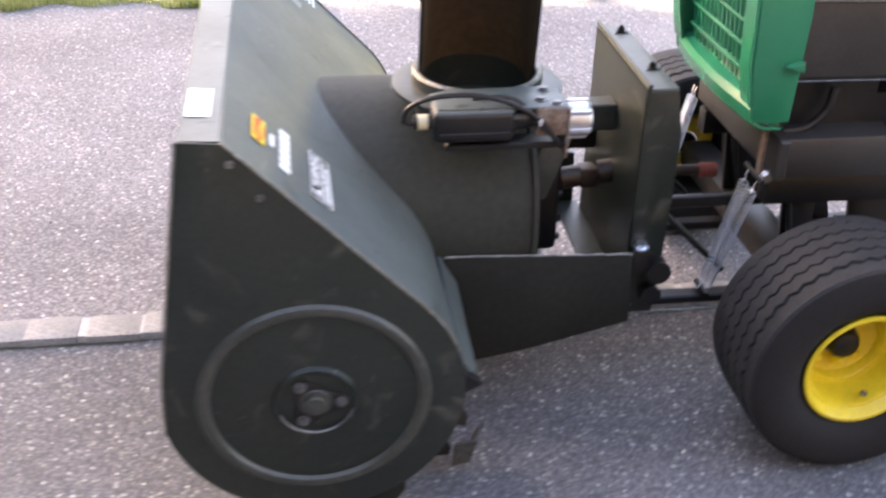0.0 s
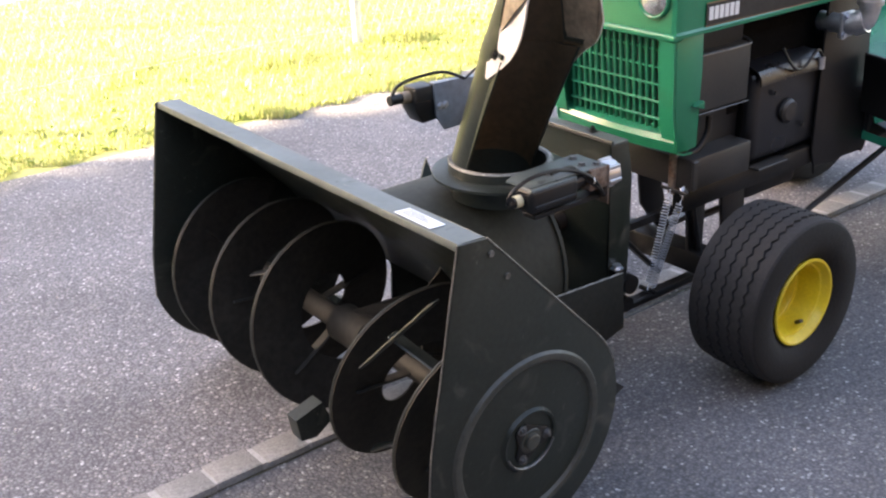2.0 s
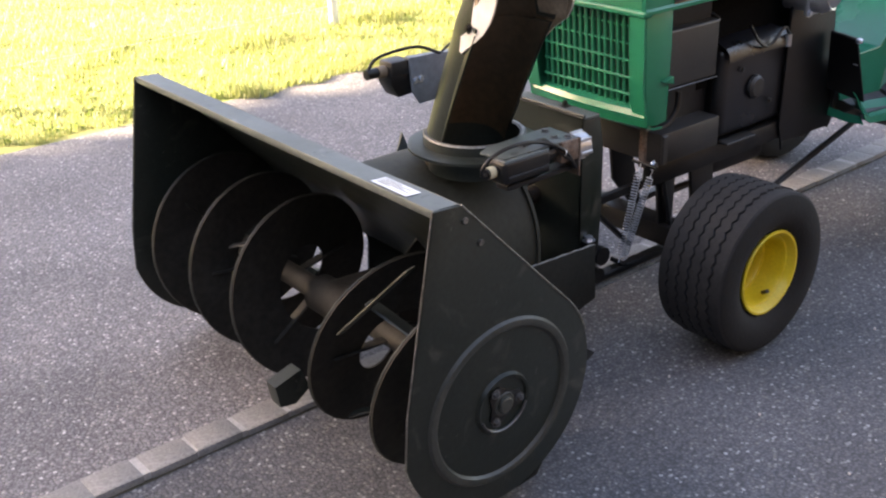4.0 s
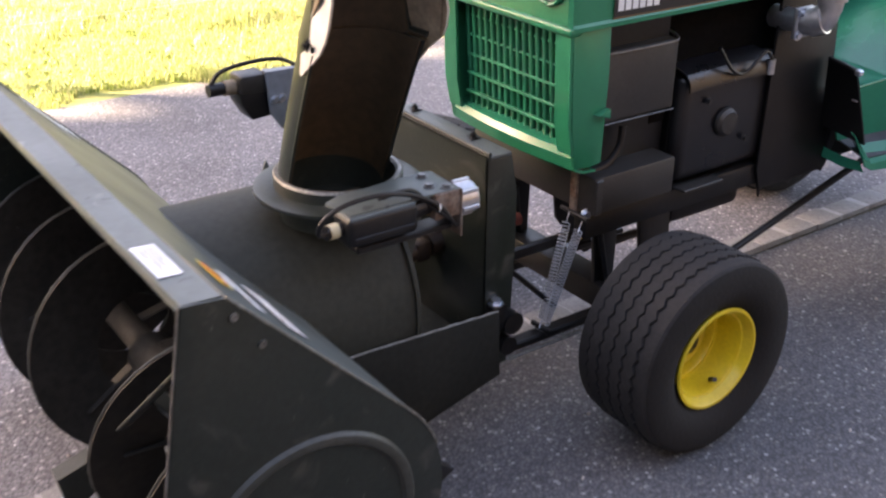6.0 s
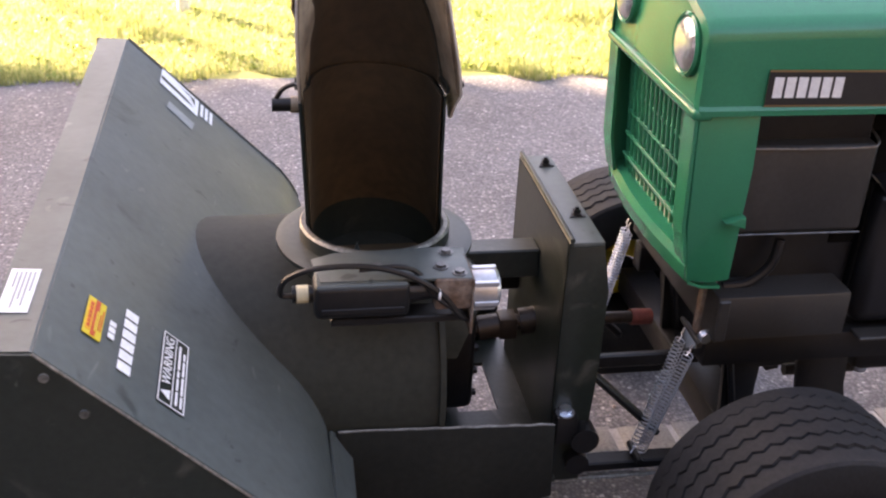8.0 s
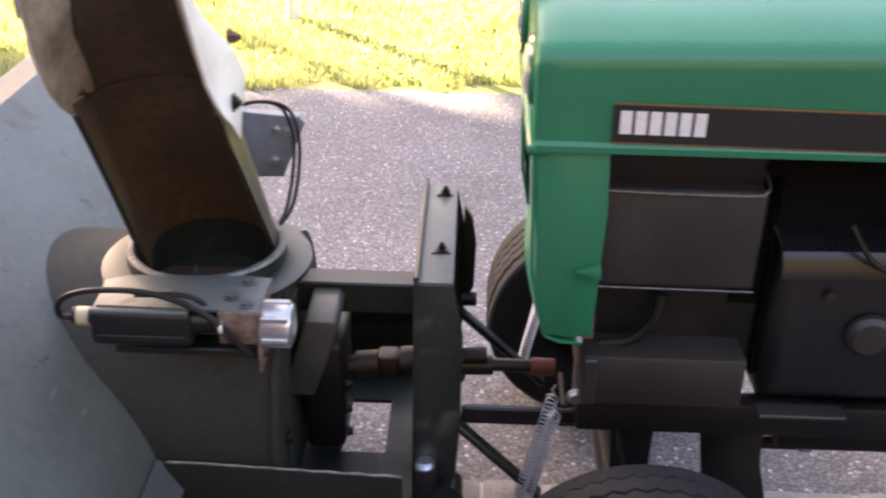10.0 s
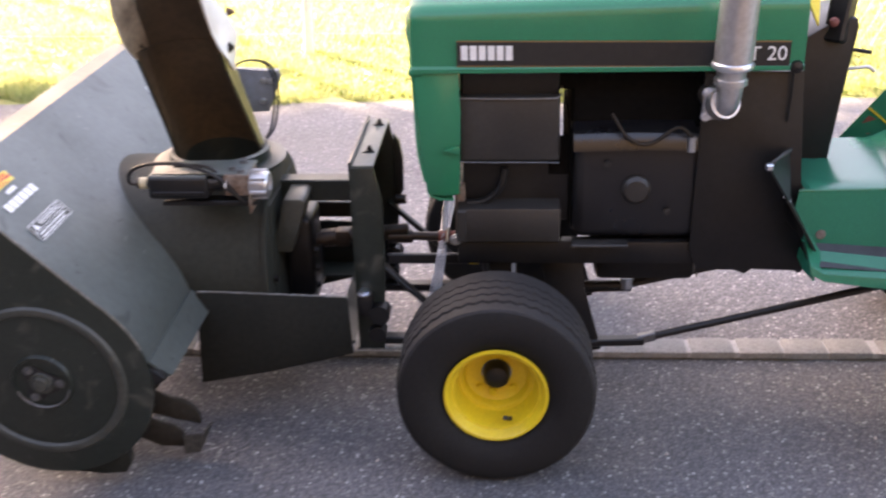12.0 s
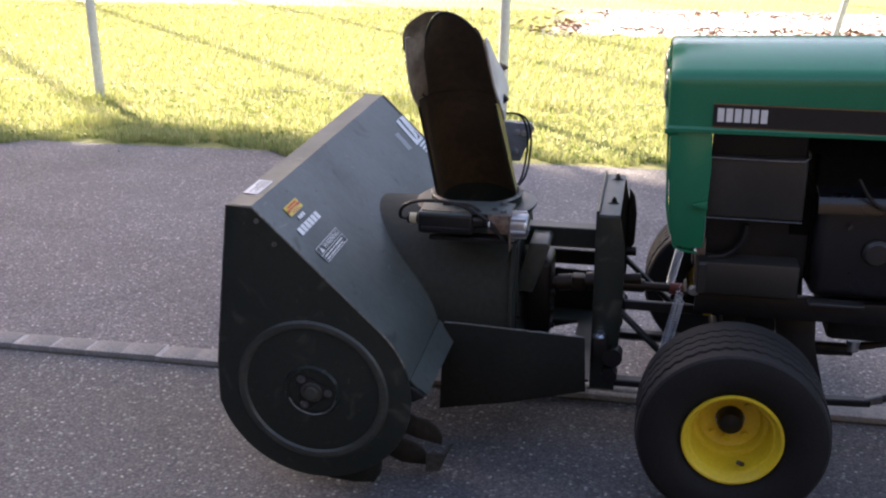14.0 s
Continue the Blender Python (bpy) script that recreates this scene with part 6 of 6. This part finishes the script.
def chain_link(x0, y0, x1, y1, wire=0.0010):
    """Diamond mesh between two posts, of thin bent wires, with a top wire."""
    bm = bmesh.new()
    step, h = 0.075, 1.15
    length = math.hypot(x1 - x0, y1 - y0)
    n = int(length / step)
    rows = int(h / step)
    for i in range(n + 1):
        pts = []
        for j in range(rows + 1):
            s = (i + (0.5 if j % 2 else 0)) * step / length
            off = 0.004 if (i + j) % 2 else -0.004
            z = ground_height(x0, 6.1) + 0.03 + j * step
            pts.append((x0 + (x1 - x0) * s, y0 + (y1 - y0) * s + off, z))
        tube(bm, pts, wire, 3, False)
        tube(bm, [(x0 + (x1 - x0) * ((i + (-0.5 if j % 2 else 0)) * step / length), y0 + (y1 - y0) * (i * step / length), p[2]) for j, p in enumerate(pts)], wire, 3, False)
    for z in (0.12, 0.65, 1.2):
        tube(bm, [(x0, y0, 0.1 + z), ((x0 + x1) / 2, (y0 + y1) / 2, 0.09 + z), (x1, y1, 0.1 + z)], 0.0018, 4, False)
    ob = new("chain_link_mesh", finish(bm, "chain_link_mesh", WIRE, 0))
    return tagged(ob, "thin grey chain-link wire mesh between posts", "fence", "fence mesh along the verge")


chain_link(-6.0, 6.26, -3.10, 6.18)
chain_link(-3.10, 6.18, -0.20, 6.10)
chain_link(-0.20, 6.10, 2.62, 6.02)
chain_link(2.62, 6.02, 5.50, 5.95, 0.0024)


# unseen tall trees, added far beyond the fence so their crowns shade the road
def tree(x, y, h0, h1, seed):
    rng = np.random.default_rng(seed)
    t = thing("tree", (x, y, 0.1), "unseen tall slim tree with a dense high leafy crown, added to cast shade", "tree", "row of trees beyond the fence")
    bm = tube(bmesh.new(), [(x, y, 0.1), (x + 0.1, y, h0 * 0.5), (x, y + 0.1, h0), (x, y, h1 - 1)], 0.036, 8)
    for k in range(9):
        a = k * 2.4
        z = h0 + (h1 - h0) * (0.05 + 0.09 * k)
        tube(bm, [(x, y, z), (x + 1.2 * math.cos(a), y + 1.2 * math.sin(a), z + 0.6), (x + 2.3 * math.cos(a), y + 2.3 * math.sin(a), z + 0.8)], 0.04, 6)
    part("trunk", bm, BARK, t)
    n = 6500
    ang, r = rng.uniform(0, 2 * np.pi, n), np.sqrt(rng.random(n))
    px, py = 3.8 * r * np.cos(ang), 3.0 * r * np.sin(ang)
    dome = h0 + (h1 - h0) * np.sqrt(np.clip(1 - r * r, 0.02, 1)) * (1 + 0.12 * np.sin(2 * px + seed) * np.sin(2.3 * py))
    under = h0 + 0.10 * np.sin(2.9 * px + 2 * seed) * np.sin(2.1 * py + seed) + 0.08 * rng.normal(size=n)
    c = np.stack([x + px, y + py, under + (dome - under) * rng.random(n) ** 1.6], 1)
    a = rng.normal(size=(n, 3))
    a /= np.linalg.norm(a, axis=1)[:, None]
    b = np.cross(a, rng.normal(size=(n, 3)))
    b /= np.linalg.norm(b, axis=1)[:, None]
    s = rng.uniform(0.26, 0.46, n)[:, None]
    v = np.stack([c - a * s, c - b * s * 0.6, c + a * s, c + b * s * 0.6], 1).reshape(-1, 3)
    me = bpy.data.meshes.new("crown")
    me.from_pydata((v - np.array(BASE[t])).tolist(), [], (np.arange(n * 4).reshape(-1, 4)).tolist())
    me.materials.append(LEAF)
    ob = new("crown", me)
    ob.parent = t
    t.matrix_world = Matrix.Translation(BASE[t])
    return t


TREE_X = {6: -16.41, 7: -14.0, 8: -11.1}
TREE_H = {4: 11.50, 5: 11.53}
for k in range(13):
    tree(TREE_X.get(k, -31 + 2.4 * k), 20 + 0.1 * math.sin(2.1 * k), TREE_H.get(k, 11.60 + 0.20 * min(max((k - 4) / 2, 0), 1)), 17.0 + 0.5 * math.sin(1.7 * k), k + 1)

# one more unseen tree, added to shade the ground behind the right-hand mesh
tree(-9.0, 28.9, 12.0, 17.5, 21)

# unseen wooded rise, added far behind the verge to hide the low sky
rows = []
for j in range(9):
    row = []
    for k in range(97):
        a = radians(-8 + 196 * k / 96)
        r = 52 - 1.2 * j + 2.5 * noise.noise((8 * a, 0.5 * j, 1))
        top = 12.5 + 2.5 * noise.noise((9 * a, 3, 0)) + 1.5 * noise.noise((40 * a, 7, 0))
        row.append((r * math.cos(a), 4 + r * math.sin(a), top * j / 8))
    rows.append(row)
tagged(new("backdrop", finish(sheet(bmesh.new(), rows), "backdrop", WOODS, 60)), "unseen dark wooded rise, added far beyond the fence", "woods", kind="structure")

# plain unseen walls, added behind the road to cut light and reflections
bm = box(bmesh.new(), (-16, -7.3, -0.05), (16, -7.0, 6.2))
tagged(new("wall_south", finish(bm, "wall_south", BARK, 0)), "unseen plain dark timber wall, added to cut light and reflections", "wall", kind="structure")
bm = box(bmesh.new(), (-9.3, -7.0, -0.05), (-9.0, 3.4, 8.2))
tagged(new("wall_west", finish(bm, "wall_west", BARK, 0)), "unseen plain dark timber wall, added to cut light and reflections", "wall", kind="structure")

# dirt washed against the near foot of the kerb
rows = []
for k in range(241):
    x = -6 + 0.05 * k
    w = 0.030 + 0.014 * noise.noise((x * 3, 0, 0)) + 0.012 * noise.noise((x * 11, 5, 0))
    rows.append([(x, 2.1785, 0.013 + 0.004 * noise.noise((x * 7, 2, 0))), (x, 2.1785 - 0.45 * w, 0.008), (x, 2.1785 - w, 0.0005)])
tagged(new("dirt_strip", finish(sheet(bmesh.new(), rows, 0.001), "dirt_strip", DIRT, 40)), "strip of brown dirt along the foot of the kerb", "dirt", kind="structure")

# ---- kerb of small stones, laid across under the tractor ----
bm = box(bmesh.new(), (-30, 2.182, -0.02), (30, 2.268, 0.0290))
kerb = tagged(new("kerb", finish(bm, "kerb", MORTAR, 0)), "low row of grey granite kerb stones with pale joints", "kerb", kind="structure")
stones = []
for k in range(4):
    bm = box(bmesh.new(), (-0.0595, 2.178, -0.02), (0.0595, 2.272, 0.0305), 0.003, 2)
    for v in bm.verts:
        v.co += 0.0009 * noise.noise_vector(v.co * 40 + Vector((k * 7, 0, 0)))
    stones.append(finish(bm, "kerb_stone", KERB, 30))
rng = random.Random(8)
for k in range(-38, 40):
    ob = new("kerb_stone", stones[k % 4])
    ob.parent = kerb
    ob.location = (-0.041 + 0.1292 * k + rng.uniform(-0.002, 0.002), rng.uniform(-0.002, 0.002), rng.uniform(-0.0015, 0.0015))
    ob.rotation_euler = (0, 0, rng.uniform(-0.006, 0.006))
